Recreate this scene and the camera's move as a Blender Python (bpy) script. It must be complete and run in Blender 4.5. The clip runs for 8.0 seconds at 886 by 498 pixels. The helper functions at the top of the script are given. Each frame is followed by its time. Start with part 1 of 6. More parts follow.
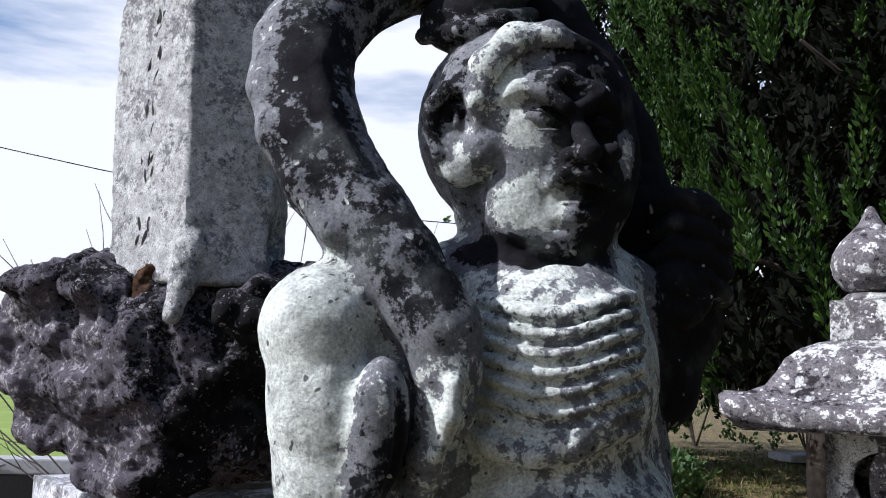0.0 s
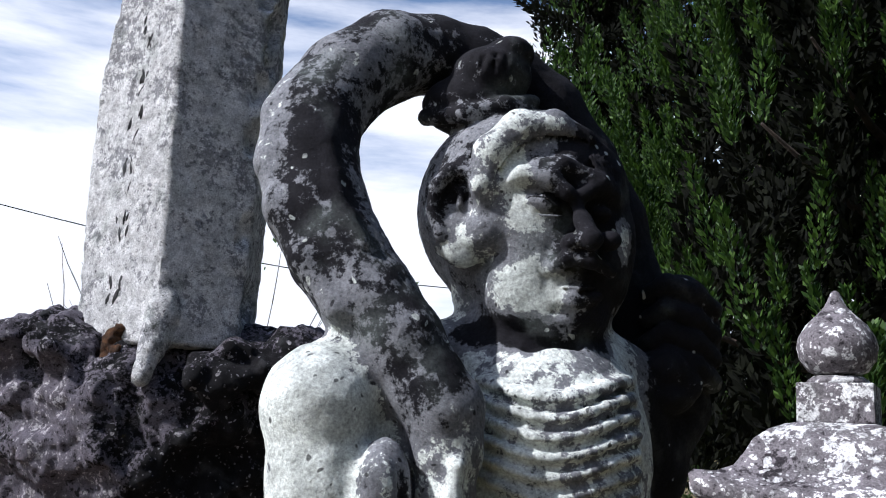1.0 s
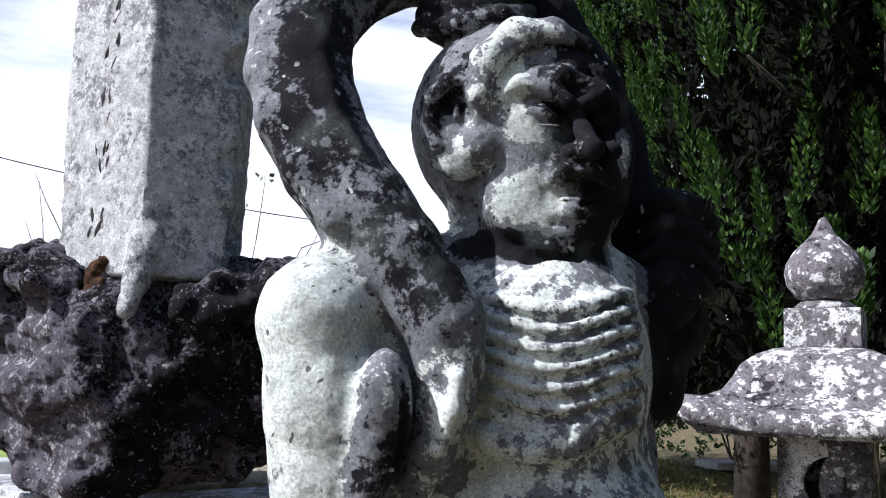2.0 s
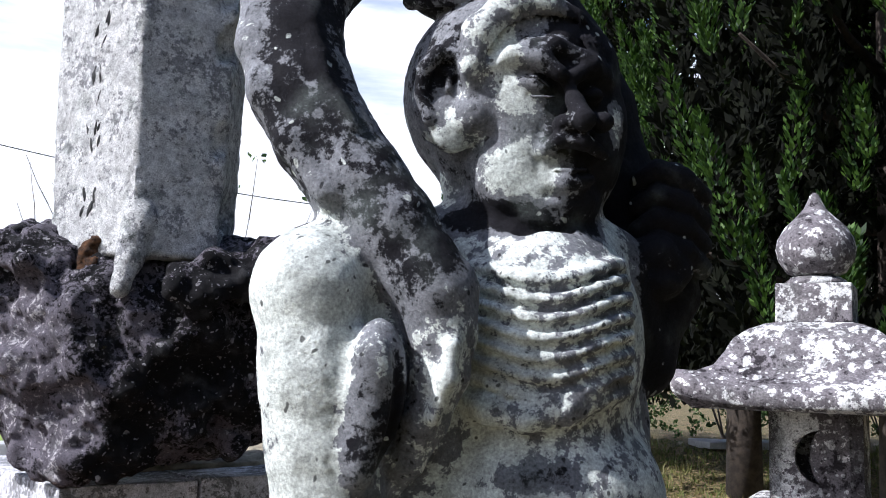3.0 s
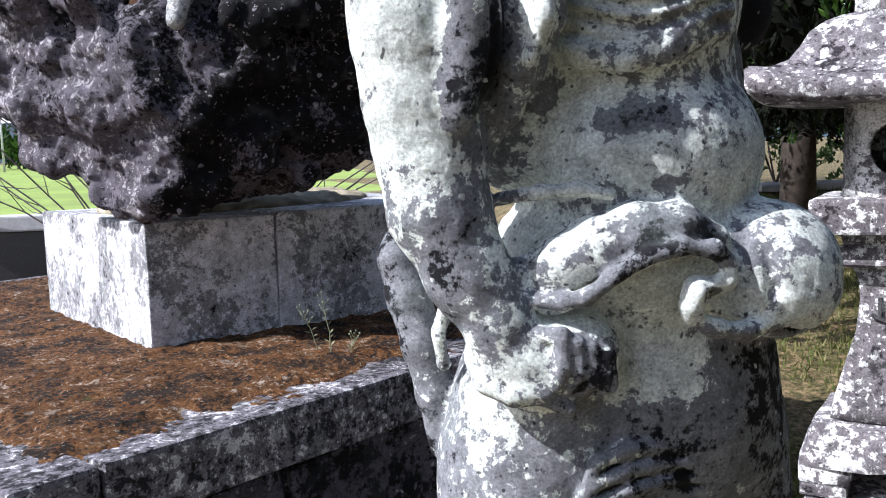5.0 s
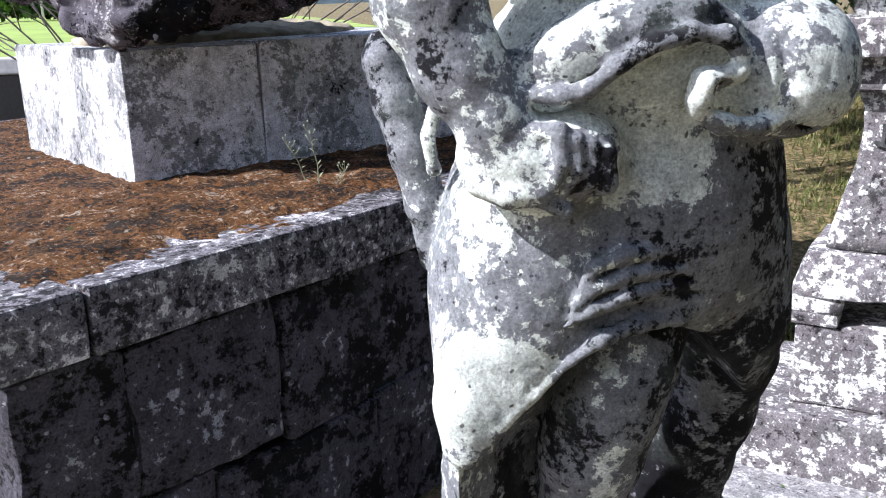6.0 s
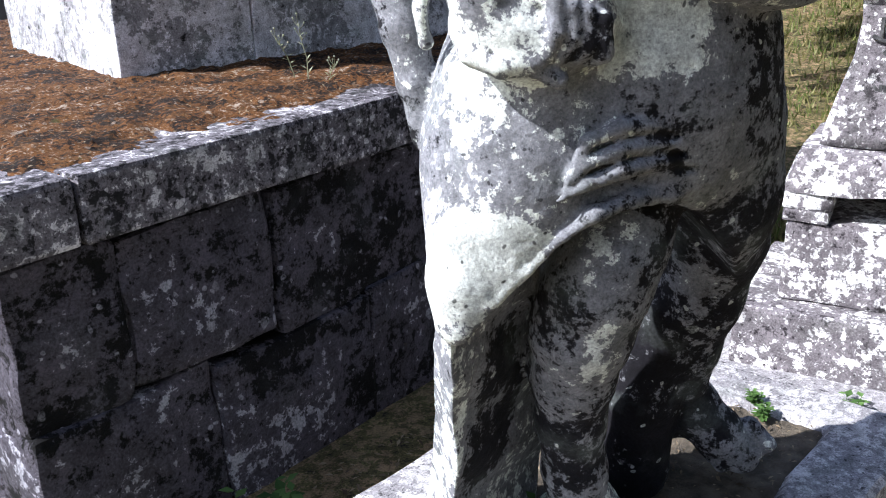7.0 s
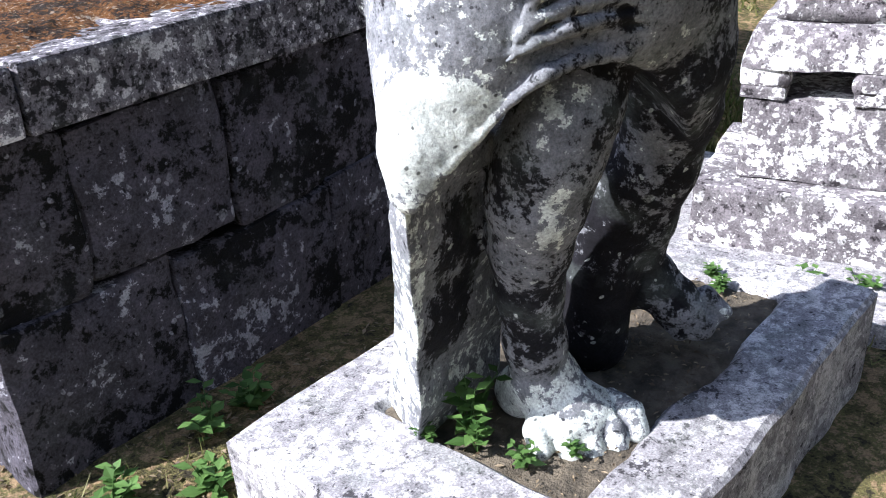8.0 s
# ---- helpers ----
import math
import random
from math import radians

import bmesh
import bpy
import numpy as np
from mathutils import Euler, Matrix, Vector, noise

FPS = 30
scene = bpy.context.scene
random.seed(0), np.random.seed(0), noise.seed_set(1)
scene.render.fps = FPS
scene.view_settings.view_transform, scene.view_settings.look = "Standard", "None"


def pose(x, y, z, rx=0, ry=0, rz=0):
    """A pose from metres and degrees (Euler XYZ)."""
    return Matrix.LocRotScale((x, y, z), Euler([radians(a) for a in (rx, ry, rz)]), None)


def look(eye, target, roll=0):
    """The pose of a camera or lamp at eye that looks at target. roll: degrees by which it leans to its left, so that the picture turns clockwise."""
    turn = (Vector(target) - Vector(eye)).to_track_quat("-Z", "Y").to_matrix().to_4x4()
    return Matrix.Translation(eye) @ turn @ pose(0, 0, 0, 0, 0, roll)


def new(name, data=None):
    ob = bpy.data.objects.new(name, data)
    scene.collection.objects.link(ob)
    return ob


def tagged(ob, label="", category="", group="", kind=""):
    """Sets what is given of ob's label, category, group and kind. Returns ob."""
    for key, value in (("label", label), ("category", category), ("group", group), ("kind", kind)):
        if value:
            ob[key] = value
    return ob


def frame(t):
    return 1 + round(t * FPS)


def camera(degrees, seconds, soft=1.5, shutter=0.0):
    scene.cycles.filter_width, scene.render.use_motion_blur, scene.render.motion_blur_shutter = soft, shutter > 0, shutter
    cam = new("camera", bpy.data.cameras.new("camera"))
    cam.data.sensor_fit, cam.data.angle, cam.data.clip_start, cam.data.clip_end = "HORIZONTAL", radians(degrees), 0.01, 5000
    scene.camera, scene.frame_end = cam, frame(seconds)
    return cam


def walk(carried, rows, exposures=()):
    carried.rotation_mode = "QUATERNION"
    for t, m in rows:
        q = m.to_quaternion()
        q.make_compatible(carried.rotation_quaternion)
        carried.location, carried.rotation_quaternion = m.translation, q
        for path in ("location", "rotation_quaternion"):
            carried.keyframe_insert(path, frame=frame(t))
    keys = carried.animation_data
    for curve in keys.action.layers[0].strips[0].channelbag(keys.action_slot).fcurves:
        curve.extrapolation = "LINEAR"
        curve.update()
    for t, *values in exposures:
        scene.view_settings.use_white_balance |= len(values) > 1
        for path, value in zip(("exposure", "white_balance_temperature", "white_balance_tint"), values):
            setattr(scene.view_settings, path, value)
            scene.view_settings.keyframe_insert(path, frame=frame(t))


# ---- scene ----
cam = camera(51.2, 8.0, soft=1.0)
PATH = [
    (0, (0.057, 0.008, 1.766), (1.046, 1.723, 2.047), 1.3),
    (0.5, (0.017, -0.001, 1.792), (1.069, 1.647, 2.213), 2.5),
    (1, (-0.017, 0.029, 1.789), (1.045, 1.672, 2.202), 2.8),
    (1.5, (-0.017, 0.077, 1.752), (1.085, 1.717, 2.063), 2.6),
    (2.8, (-0.018, 0.065, 1.74), (1.104, 1.695, 2.028), 1.7),
    (3, (-0.018, 0.071, 1.729), (1.114, 1.699, 1.993), 1.7),
    (3.5, (-0.025, 0.086, 1.699), (1.074, 1.748, 1.872), 0.6),
    (4, (-0.03, 0.103, 1.655), (1.062, 1.778, 1.696), -0.4),
    (4.5, (-0.058, 0.12, 1.608), (1.035, 1.793, 1.521), -0.7),
    (4.7, (-0.067, 0.121, 1.589), (1.009, 1.802, 1.455), -1.1),
    (5.8, (-0.036, 0.171, 1.499), (1.01, 1.81, 1.028), -2.2),
    (6, (-0.031, 0.179, 1.48), (1.004, 1.808, 0.956), -2.0),
    (6.5, (-0.032, 0.182, 1.451), (0.991, 1.785, 0.831), -1.8),
    (7, (-0.038, 0.174, 1.425), (0.978, 1.75, 0.729), -1.9),
    (7.5, (-0.042, 0.164, 1.4), (0.965, 1.709, 0.627), -1.7),
    (8, (-0.031, 0.153, 1.37), (0.991, 1.628, 0.489), -3.2),
]
walk(cam, [(t, look(eye, target, roll)) for t, eye, target, roll in PATH],
     exposures=[(0.0, 0.0, 5900, 15), (1.0, 0.1, 5900, 15), (3.0, 0.4, 5900, 15), (4.5, 0.55, 5900, 15), (6.0, 0.85, 5900, 15), (7.0, 1.0, 5900, 15), (8.0, 1.2, 5900, 15)])

# ---- directions shared by the layout: r to the right, f away from the visitor ----
TURN = -0.58
FWD = Vector((-math.sin(TURN), math.cos(TURN)))
RGT = Vector((math.cos(TURN), math.sin(TURN)))


def world(r, f, z):
    return Vector((RGT.x * r + FWD.x * f, RGT.y * r + FWD.y * f, z))


# ---- light ----
SUN = (RGT.x * -0.70 + FWD.x * -0.25, RGT.y * -0.70 + FWD.y * -0.25, 0.69)
wd = bpy.data.worlds.new("sky")
scene.world = wd
wd.use_nodes = True
wn, wl = wd.node_tree.nodes, wd.node_tree.links
wn.clear()
sky = wn.new("ShaderNodeTexSky")
sky.sky_type = "NISHITA"
sky.sun_disc = False
sky.sun_elevation = math.atan2(SUN[2], math.hypot(SUN[0], SUN[1]))
sky.sun_rotation = math.atan2(SUN[0], SUN[1])
wtc = wn.new("ShaderNodeTexCoord")
wmap = wn.new("ShaderNodeMapping")
wmap.inputs["Scale"].default_value = (1.0, 1.0, 5.0)
wno = wn.new("ShaderNodeTexNoise")
wno.inputs["Scale"].default_value = 2.2
wno.inputs["Detail"].default_value = 7
wno.inputs["Roughness"].default_value = 0.55
wra = wn.new("ShaderNodeMapRange")
wra.inputs["From Min"].default_value, wra.inputs["From Max"].default_value = 0.42, 0.60
wmix = wn.new("ShaderNodeMix")
wmix.data_type = "RGBA"
wmix.inputs[7].default_value = (29.0, 29.4, 29.8, 1)
wbg = wn.new("ShaderNodeBackground")
wbg.inputs["Strength"].default_value = 0.034
wout = wn.new("ShaderNodeOutputWorld")
wl.new(wtc.outputs["Generated"], wmap.inputs["Vector"])
wl.new(wmap.outputs[0], wno.inputs["Vector"])
wsep = wn.new("ShaderNodeSeparateXYZ")
wlow = wn.new("ShaderNodeMapRange")
wlow.inputs["From Min"].default_value, wlow.inputs["From Max"].default_value = 0.20, 0.58
wlow.inputs["To Min"].default_value, wlow.inputs["To Max"].default_value = 0.22, -0.24
wadd = wn.new("ShaderNodeMath")
wadd.operation = "ADD"
wl.new(wtc.outputs["Generated"], wsep.inputs[0])
wl.new(wsep.outputs[2], wlow.inputs["Value"])
wl.new(wno.outputs["Fac"], wadd.inputs[0])
wl.new(wlow.outputs[0], wadd.inputs[1])
wl.new(wadd.outputs[0], wra.inputs["Value"])
wl.new(wra.outputs[0], wmix.inputs[0])
wsc = wn.new("ShaderNodeVectorMath")
wsc.operation = "SCALE"
wsc.inputs["Scale"].default_value = 4.0
wl.new(sky.outputs[0], wsc.inputs[0])
wl.new(wsc.outputs[0], wmix.inputs[6])
wl.new(wmix.outputs[2], wbg.inputs["Color"])
wl.new(wbg.outputs[0], wout.inputs["Surface"])
sun = new("sun", bpy.data.lights.new("sun", "SUN"))
sun.data.energy, sun.data.angle, sun.data.color = 5.0, radians(0.55), (1.0, 0.97, 0.91)
sun.matrix_world = look(SUN, (0, 0, 0))


# ---- materials ----
def shader(name):
    m = bpy.data.materials.new(name)
    m.use_nodes = True
    nt = m.node_tree
    return m, nt, nt.nodes["Principled BSDF"]


def node(nt, kind, ins=(), operation="", data_type="", interpolation_type="", attribute_name=""):
    n = nt.nodes.new("ShaderNode" + kind)
    if operation:
        n.operation = operation
    if data_type:
        n.data_type = data_type
    if interpolation_type:
        n.interpolation_type = interpolation_type
    if attribute_name:
        n.attribute_name = attribute_name
    for k, v in dict(ins).items():
        if isinstance(v, bpy.types.NodeSocket):
            nt.links.new(v, n.inputs[k])
        else:
            n.inputs[k].default_value = v
    return n


def noise_of(nt, vec, scale, detail=6, rough=0.6):
    return node(nt, "TexNoise", {"Vector": vec, "Scale": scale, "Detail": detail, "Roughness": rough}).outputs["Fac"]


def math_of(nt, op, a, b=0.0, clamp=False):
    n = node(nt, "Math", {0: a, 1: b}, operation=op)
    n.use_clamp = clamp
    return n.outputs[0]


def step_of(nt, v, lo, hi):
    return node(nt, "MapRange", {"Value": v, "From Min": lo, "From Max": hi}, interpolation_type="SMOOTHSTEP").outputs[0]


def mix_of(nt, fac, a, b):
    n = node(nt, "Mix", data_type="RGBA")
    for k, v in ((0, fac), (6, a), (7, b)):
        if isinstance(v, bpy.types.NodeSocket):
            nt.links.new(v, n.inputs[k])
        else:
            n.inputs[k].default_value = v if k == 0 else (*v, 1)
    return n.outputs[2]


def lichen_stone(name, dark, mid, pale, bias=0.0, scale=1.0, spots=0.5, moss=0.0, bump=0.5, relief=0.004, tone=False, pits=True, fineness=0.4):
    """Weathered stone: dark crust, bare grain, pale lichen in patches and round discs."""
    m, nt, bsdf = shader(name)
    co = node(nt, "TexCoord").outputs["Object"]
    info = node(nt, "ObjectInfo").outputs["Random"]
    shift = node(nt, "VectorMath", {0: co}, operation="ADD")
    cmb = node(nt, "CombineXYZ", {0: math_of(nt, "MULTIPLY", info, 37.0), 1: math_of(nt, "MULTIPLY", info, 11.0)})
    nt.links.new(cmb.outputs[0], shift.inputs[1])
    v = shift.outputs[0]
    big = noise_of(nt, v, 4.6 * scale, 9, 0.66)
    fine = noise_of(nt, v, 40 * scale, 8, 0.75)
    grain = noise_of(nt, v, 210 * scale, 3, 0.7)
    speck = math_of(nt, "ADD", math_of(nt, "MULTIPLY", math_of(nt, "SUBTRACT", fine, 0.5), 1.7), 0.5)
    base = math_of(nt, "ADD", math_of(nt, "MULTIPLY", big, 1.2 - fineness), math_of(nt, "MULTIPLY", speck, fineness))
    if tone:
        # tone steers crust and lichen, and carries the shade painted on statue and boulder
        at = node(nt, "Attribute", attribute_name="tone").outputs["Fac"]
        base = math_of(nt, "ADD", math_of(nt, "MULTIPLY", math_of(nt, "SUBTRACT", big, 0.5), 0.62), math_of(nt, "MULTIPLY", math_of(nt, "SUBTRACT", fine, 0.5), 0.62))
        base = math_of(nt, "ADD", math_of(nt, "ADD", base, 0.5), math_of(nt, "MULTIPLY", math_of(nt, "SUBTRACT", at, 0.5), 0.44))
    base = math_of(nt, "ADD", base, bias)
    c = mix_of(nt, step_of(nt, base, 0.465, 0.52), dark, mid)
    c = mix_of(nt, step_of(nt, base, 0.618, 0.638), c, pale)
    wob = node(nt, "VectorMath", {0: v}, operation="ADD")
    nz = node(nt, "TexNoise", {"Vector": v, "Scale": 26.0 * scale})
    sc = node(nt, "VectorMath", {0: nz.outputs["Color"]}, operation="SCALE")
    sc.inputs["Scale"].default_value = 0.034
    nt.links.new(sc.outputs[0], wob.inputs[1])
    vor = node(nt, "TexVoronoi", {"Vector": wob.outputs[0], "Scale": 33.0 * scale})
    vor2 = node(nt, "TexVoronoi", {"Vector": wob.outputs[0], "Scale": 75.0 * scale})
    pick = node(nt, "SeparateColor", {0: vor.outputs["Color"]})
    keep = step_of(nt, pick.outputs[0], 1.02 - spots * 0.34, 1.04 - spots * 0.34)
    disc = math_of(nt, "MULTIPLY", step_of(nt, vor.outputs["Distance"], 0.42, 0.34), keep)
    pick2 = node(nt, "SeparateColor", {0: vor2.outputs["Color"]})
    keep2 = step_of(nt, pick2.outputs[1], 1.0 - spots * 0.45, 1.02 - spots * 0.45)
    disc2 = math_of(nt, "MULTIPLY", step_of(nt, vor2.outputs["Distance"], 0.4, 0.3), keep2)
    discs = math_of(nt, "MAXIMUM", disc, disc2)
    discs = math_of(nt, "MULTIPLY", discs, step_of(nt, fine, 0.36, 0.5))
    c = mix_of(nt, math_of(nt, "MULTIPLY", discs, 0.75), c, pale)
    if pits:
        vor3 = node(nt, "TexVoronoi", {"Vector": wob.outputs[0], "Scale": 60.0 * scale})
        pick3 = node(nt, "SeparateColor", {0: vor3.outputs["Color"]})
        k3 = step_of(nt, pick3.outputs[2], 0.70, 0.72)
        flecks = math_of(nt, "MULTIPLY", step_of(nt, vor3.outputs["Distance"], 0.24, 0.14), k3)
        c = mix_of(nt, math_of(nt, "MULTIPLY", flecks, 0.8), c, tuple(x * 0.6 for x in dark))
    tint = noise_of(nt, v, 9 * scale, 4, 0.5)
    c = mix_of(nt, math_of(nt, "MULTIPLY", step_of(nt, tint, 0.52, 0.7), 0.3), c, (mid[0] * 0.9, mid[1] * 1.02, mid[2] * 0.88))
    if moss:
        mo = step_of(nt, noise_of(nt, v, 7 * scale, 5, 0.6), 0.72 - moss * 0.2, 0.78 - moss * 0.2)
        c = mix_of(nt, mo, c, (0.075, 0.062, 0.02))
    med = noise_of(nt, v, 15 * scale, 7, 0.7)
    soft = 0.8 if tone else 1.0

    def vary(v, lo, hi):
        return node(nt, "MapRange", {"Value": v, "From Min": 0.3, "From Max": 0.7, "To Min": 1 - (1 - lo) * soft, "To Max": 1 + (hi - 1) * soft}).outputs[0]

    val = math_of(nt, "MULTIPLY", math_of(nt, "MULTIPLY", vary(grain, 0.5, 1.45), vary(med, 0.55, 1.4)), vary(fine, 0.6, 1.35))
    shade = node(nt, "HueSaturation", {"Color": c, "Value": math_of(nt, "MINIMUM", val, 1.45)})
    nt.links.new(shade.outputs[0], bsdf.inputs["Base Color"])
    bsdf.inputs["Roughness"].default_value = 0.92
    bsdf.inputs["Specular IOR Level"].default_value = 0.25
    hgt = math_of(nt, "ADD", math_of(nt, "MULTIPLY", fine, 0.7), math_of(nt, "MULTIPLY", grain, 0.35))
    hgt = math_of(nt, "ADD", hgt, math_of(nt, "MULTIPLY", discs, 0.15))
    b = node(nt, "Bump", {"Height": hgt, "Strength": bump, "Distance": relief})
    nt.links.new(b.outputs[0], bsdf.inputs["Normal"])
    return m


def plain(name, col, rough=0.85, var=0.25, scale=12.0, bump=0.2, col2=None):
    m, nt, bsdf = shader(name)
    co = node(nt, "TexCoord").outputs["Object"]
    n1, n2 = noise_of(nt, co, scale, 6), noise_of(nt, co, scale * 9, 4)
    c = mix_of(nt, step_of(nt, n1, 0.35, 0.65), tuple(x * (1 - var) for x in col), col2 or tuple(min(1, x * (1 + var)) for x in col))
    hs = node(nt, "HueSaturation", {"Color": c, "Value": node(nt, "MapRange", {"Value": n2, "To Min": 0.75, "To Max": 1.25}).outputs[0]})
    nt.links.new(hs.outputs[0], bsdf.inputs["Base Color"])
    bsdf.inputs["Roughness"].default_value = rough
    b = node(nt, "Bump", {"Height": n2, "Strength": bump, "Distance": 0.01})
    nt.links.new(b.outputs[0], bsdf.inputs["Normal"])
    return m


def leafy(name, a, b, rough=0.6, skew=1.0):
    m, nt, bsdf = shader(name)
    ri = math_of(nt, "POWER", node(nt, "NewGeometry").outputs["Random Per Island"], skew)
    nt.links.new(mix_of(nt, ri, a, b), bsdf.inputs["Base Color"])
    bsdf.inputs["Roughness"].default_value = rough
    bsdf.inputs["Specular IOR Level"].default_value = 0.3
    tr = node(nt, "BsdfTranslucent")
    nt.links.new(mix_of(nt, ri, tuple(x * 1.3 for x in a), tuple(x * 1.3 for x in b)), tr.inputs[0])
    ms = node(nt, "MixShader", {0: 0.25})
    nt.links.new(bsdf.outputs[0], ms.inputs[1])
    nt.links.new(tr.outputs[0], ms.inputs[2])
    nt.links.new(ms.outputs[0], nt.nodes["Material Output"].inputs["Surface"])
    return m


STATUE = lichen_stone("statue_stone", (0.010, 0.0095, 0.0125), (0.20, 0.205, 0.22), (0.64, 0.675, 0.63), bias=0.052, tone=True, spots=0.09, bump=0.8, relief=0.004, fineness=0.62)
BASE = lichen_stone("base_stone", (0.06, 0.056, 0.062), (0.27, 0.26, 0.27), (0.44, 0.43, 0.43), bias=-0.01, spots=0.3, scale=1.1)
WALLSTONE = lichen_stone("wall_stone", (0.0035, 0.0033, 0.0035), (0.072, 0.066, 0.080), (0.30, 0.30, 0.33), bias=-0.075, spots=0.13, moss=0.25, relief=0.009, bump=1.0, fineness=0.36, scale=0.75)
CAPSTONE = lichen_stone("cap_stone", (0.02, 0.019, 0.021), (0.15, 0.14, 0.155), (0.50, 0.49, 0.50), bias=-0.065, spots=0.3, fineness=0.6)
GRANITE = lichen_stone("plinth_granite", (0.012, 0.012, 0.013), (0.28, 0.28, 0.29), (0.62, 0.62, 0.65), bias=0.035, spots=0.2, scale=1.2, fineness=0.36)
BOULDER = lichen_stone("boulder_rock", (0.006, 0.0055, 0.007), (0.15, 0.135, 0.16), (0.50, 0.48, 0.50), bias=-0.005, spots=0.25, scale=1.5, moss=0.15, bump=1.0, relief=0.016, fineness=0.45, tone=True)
STELE = lichen_stone("stele_rock", (0.025, 0.025, 0.026), (0.34, 0.34, 0.35), (0.66, 0.66, 0.65), bias=0.075, spots=0.10, scale=1.3, bump=1.0, relief=0.014, fineness=0.42)
LANTERN = lichen_stone("lantern_stone", (0.035, 0.030, 0.034), (0.17, 0.155, 0.165), (0.68, 0.68, 0.67), bias=-0.01, spots=0.5, scale=0.9)
MORTAR = plain("mortar", (0.36, 0.31, 0.22), 0.95, 0.35, 14)
MOSSY = lichen_stone("moss_soil", (0.020, 0.013, 0.009), (0.14, 0.06, 0.018), (0.32, 0.27, 0.22), bias=-0.09, spots=0.2, scale=1.6, moss=0.3, bump=1.0, relief=0.012, fineness=0.5)
RUSTMOSS = plain("rust_moss", (0.09, 0.038, 0.012), 0.95, 0.6, 40, 1.0)
SOIL = plain("soil", (0.10, 0.082, 0.058), 0.95, 0.5, 18, 0.8)
GROUND = lichen_stone("grassy_ground", (0.045, 0.038, 0.022), (0.13, 0.115, 0.045), (0.26, 0.18, 0.10), bias=0.0, spots=0.1, scale=0.7, bump=1.0, relief=0.02, pits=False, fineness=0.7)
# dark colour for carved strokes, standing for shade in the cuts
CARVE_SHADE = plain("carved_shadow", (0.07, 0.07, 0.07), 0.95, 0.4, 60, 0.5)
# near-black inner leaves: shade inside the crowns put into the colour
SHADED_INNER = leafy("shaded_inner_leaf", (0.002, 0.003, 0.001), (0.007, 0.009, 0.003), rough=1.0)
BARK = plain("bark", (0.045, 0.034, 0.026), 0.9, 0.4, 16, 0.6)
TWIG = plain("twig_bark", (0.13, 0.11, 0.10), 0.85, 0.3, 30)
NEEDLE = leafy("conifer_leaf", (0.010, 0.034, 0.004), (0.075, 0.15, 0.02), skew=1.6)
SHRUB = leafy("shrub_leaf", (0.03, 0.08, 0.02), (0.13, 0.20, 0.07))
WEED = leafy("weed_leaf", (0.03, 0.075, 0.015), (0.12, 0.22, 0.06))
DRYGRASS = leafy("grass_blade", (0.07, 0.12, 0.02), (0.25, 0.22, 0.09))
BLACKSTONE = plain("black_granite", (0.02, 0.02, 0.023), 0.35, 0.2, 60, 0.02)
FIELD = plain("paddy", (0.22, 0.30, 0.05), 0.9, 0.15, 0.2)
ASPHALT = plain("asphalt", (0.16, 0.16, 0.165), 0.9, 0.12, 6)
HILL = plain("far_hill", (0.03, 0.05, 0.06), 1.0, 0.35, 0.05)
CONCRETE = plain("concrete", (0.42, 0.42, 0.42), 0.9, 0.15, 5)


# ---- mesh helpers ----
def mesh_of(name, verts, faces, mat, smooth=False):
    me = bpy.data.meshes.new(name)
    me.from_pydata(verts, [], faces)
    me.update()
    me.materials.append(mat)
    if smooth:
        me.polygons.foreach_set("use_smooth", [True] * len(me.polygons))
    return me


def part(name, bm, mat, parent=None, label="", at=None, smooth=False):
    me = bpy.data.meshes.new(name)
    bm.to_mesh(me)
    bm.free()
    me.materials.append(mat)
    if smooth:
        me.polygons.foreach_set("use_smooth", [True] * len(me.polygons))
    ob = new(name, me)
    if parent:
        ob.parent = parent
    if at is not None:
        ob.matrix_local = at if isinstance(at, Matrix) else Matrix.Translation(at)
    if label:
        ob["label"] = label
    return ob


def block(sx, sy, sz, bevel=0.01, cuts=3, rough=0.004, seed=0.0, taper=1.0):
    """A hewn block with worn edges, standing on its base at z = 0."""
    bm = bmesh.new()
    bmesh.ops.create_cube(bm, size=1.0)
    for v in bm.verts:
        k = taper if v.co.z > 0 else 1.0
        v.co = Vector((v.co.x * sx * k, v.co.y * sy * k, (v.co.z + 0.5) * sz))
    bmesh.ops.bevel(bm, geom=bm.edges[:], offset=bevel, segments=2, affect="EDGES", profile=0.6)
    if cuts:
        long = [e for e in bm.edges if e.calc_length() > 3 * bevel + 0.02]
        bmesh.ops.subdivide_edges(bm, edges=long, cuts=cuts, use_grid_fill=True)
    for v in bm.verts:
        n = noise.noise_vector(v.co * 9 + Vector((seed, seed * 1.7, 3)))
        v.co += n * rough + noise.noise_vector(v.co * 2.5 + Vector((seed, 5, seed))) * rough * 1.3
    return bm


def lathe(profile, seg=40, wob=0.0):
    """A turned stone from (radius, height) pairs."""
    bm = bmesh.new()
    rings = []
    for rad, h in profile:
        rings.append([bm.verts.new((rad * math.cos(a) * (1 + wob * math.sin(3 * a)), rad * math.sin(a), h)) for a in (2 * math.pi * i / seg for i in range(seg))])
    for a, b in zip(rings, rings[1:]):
        for i in range(seg):
            bm.faces.new((a[i], a[(i + 1) % seg], b[(i + 1) % seg], b[i]))
    bm.faces.new(rings[0][::-1])
    bm.faces.new(rings[-1])
    return bm


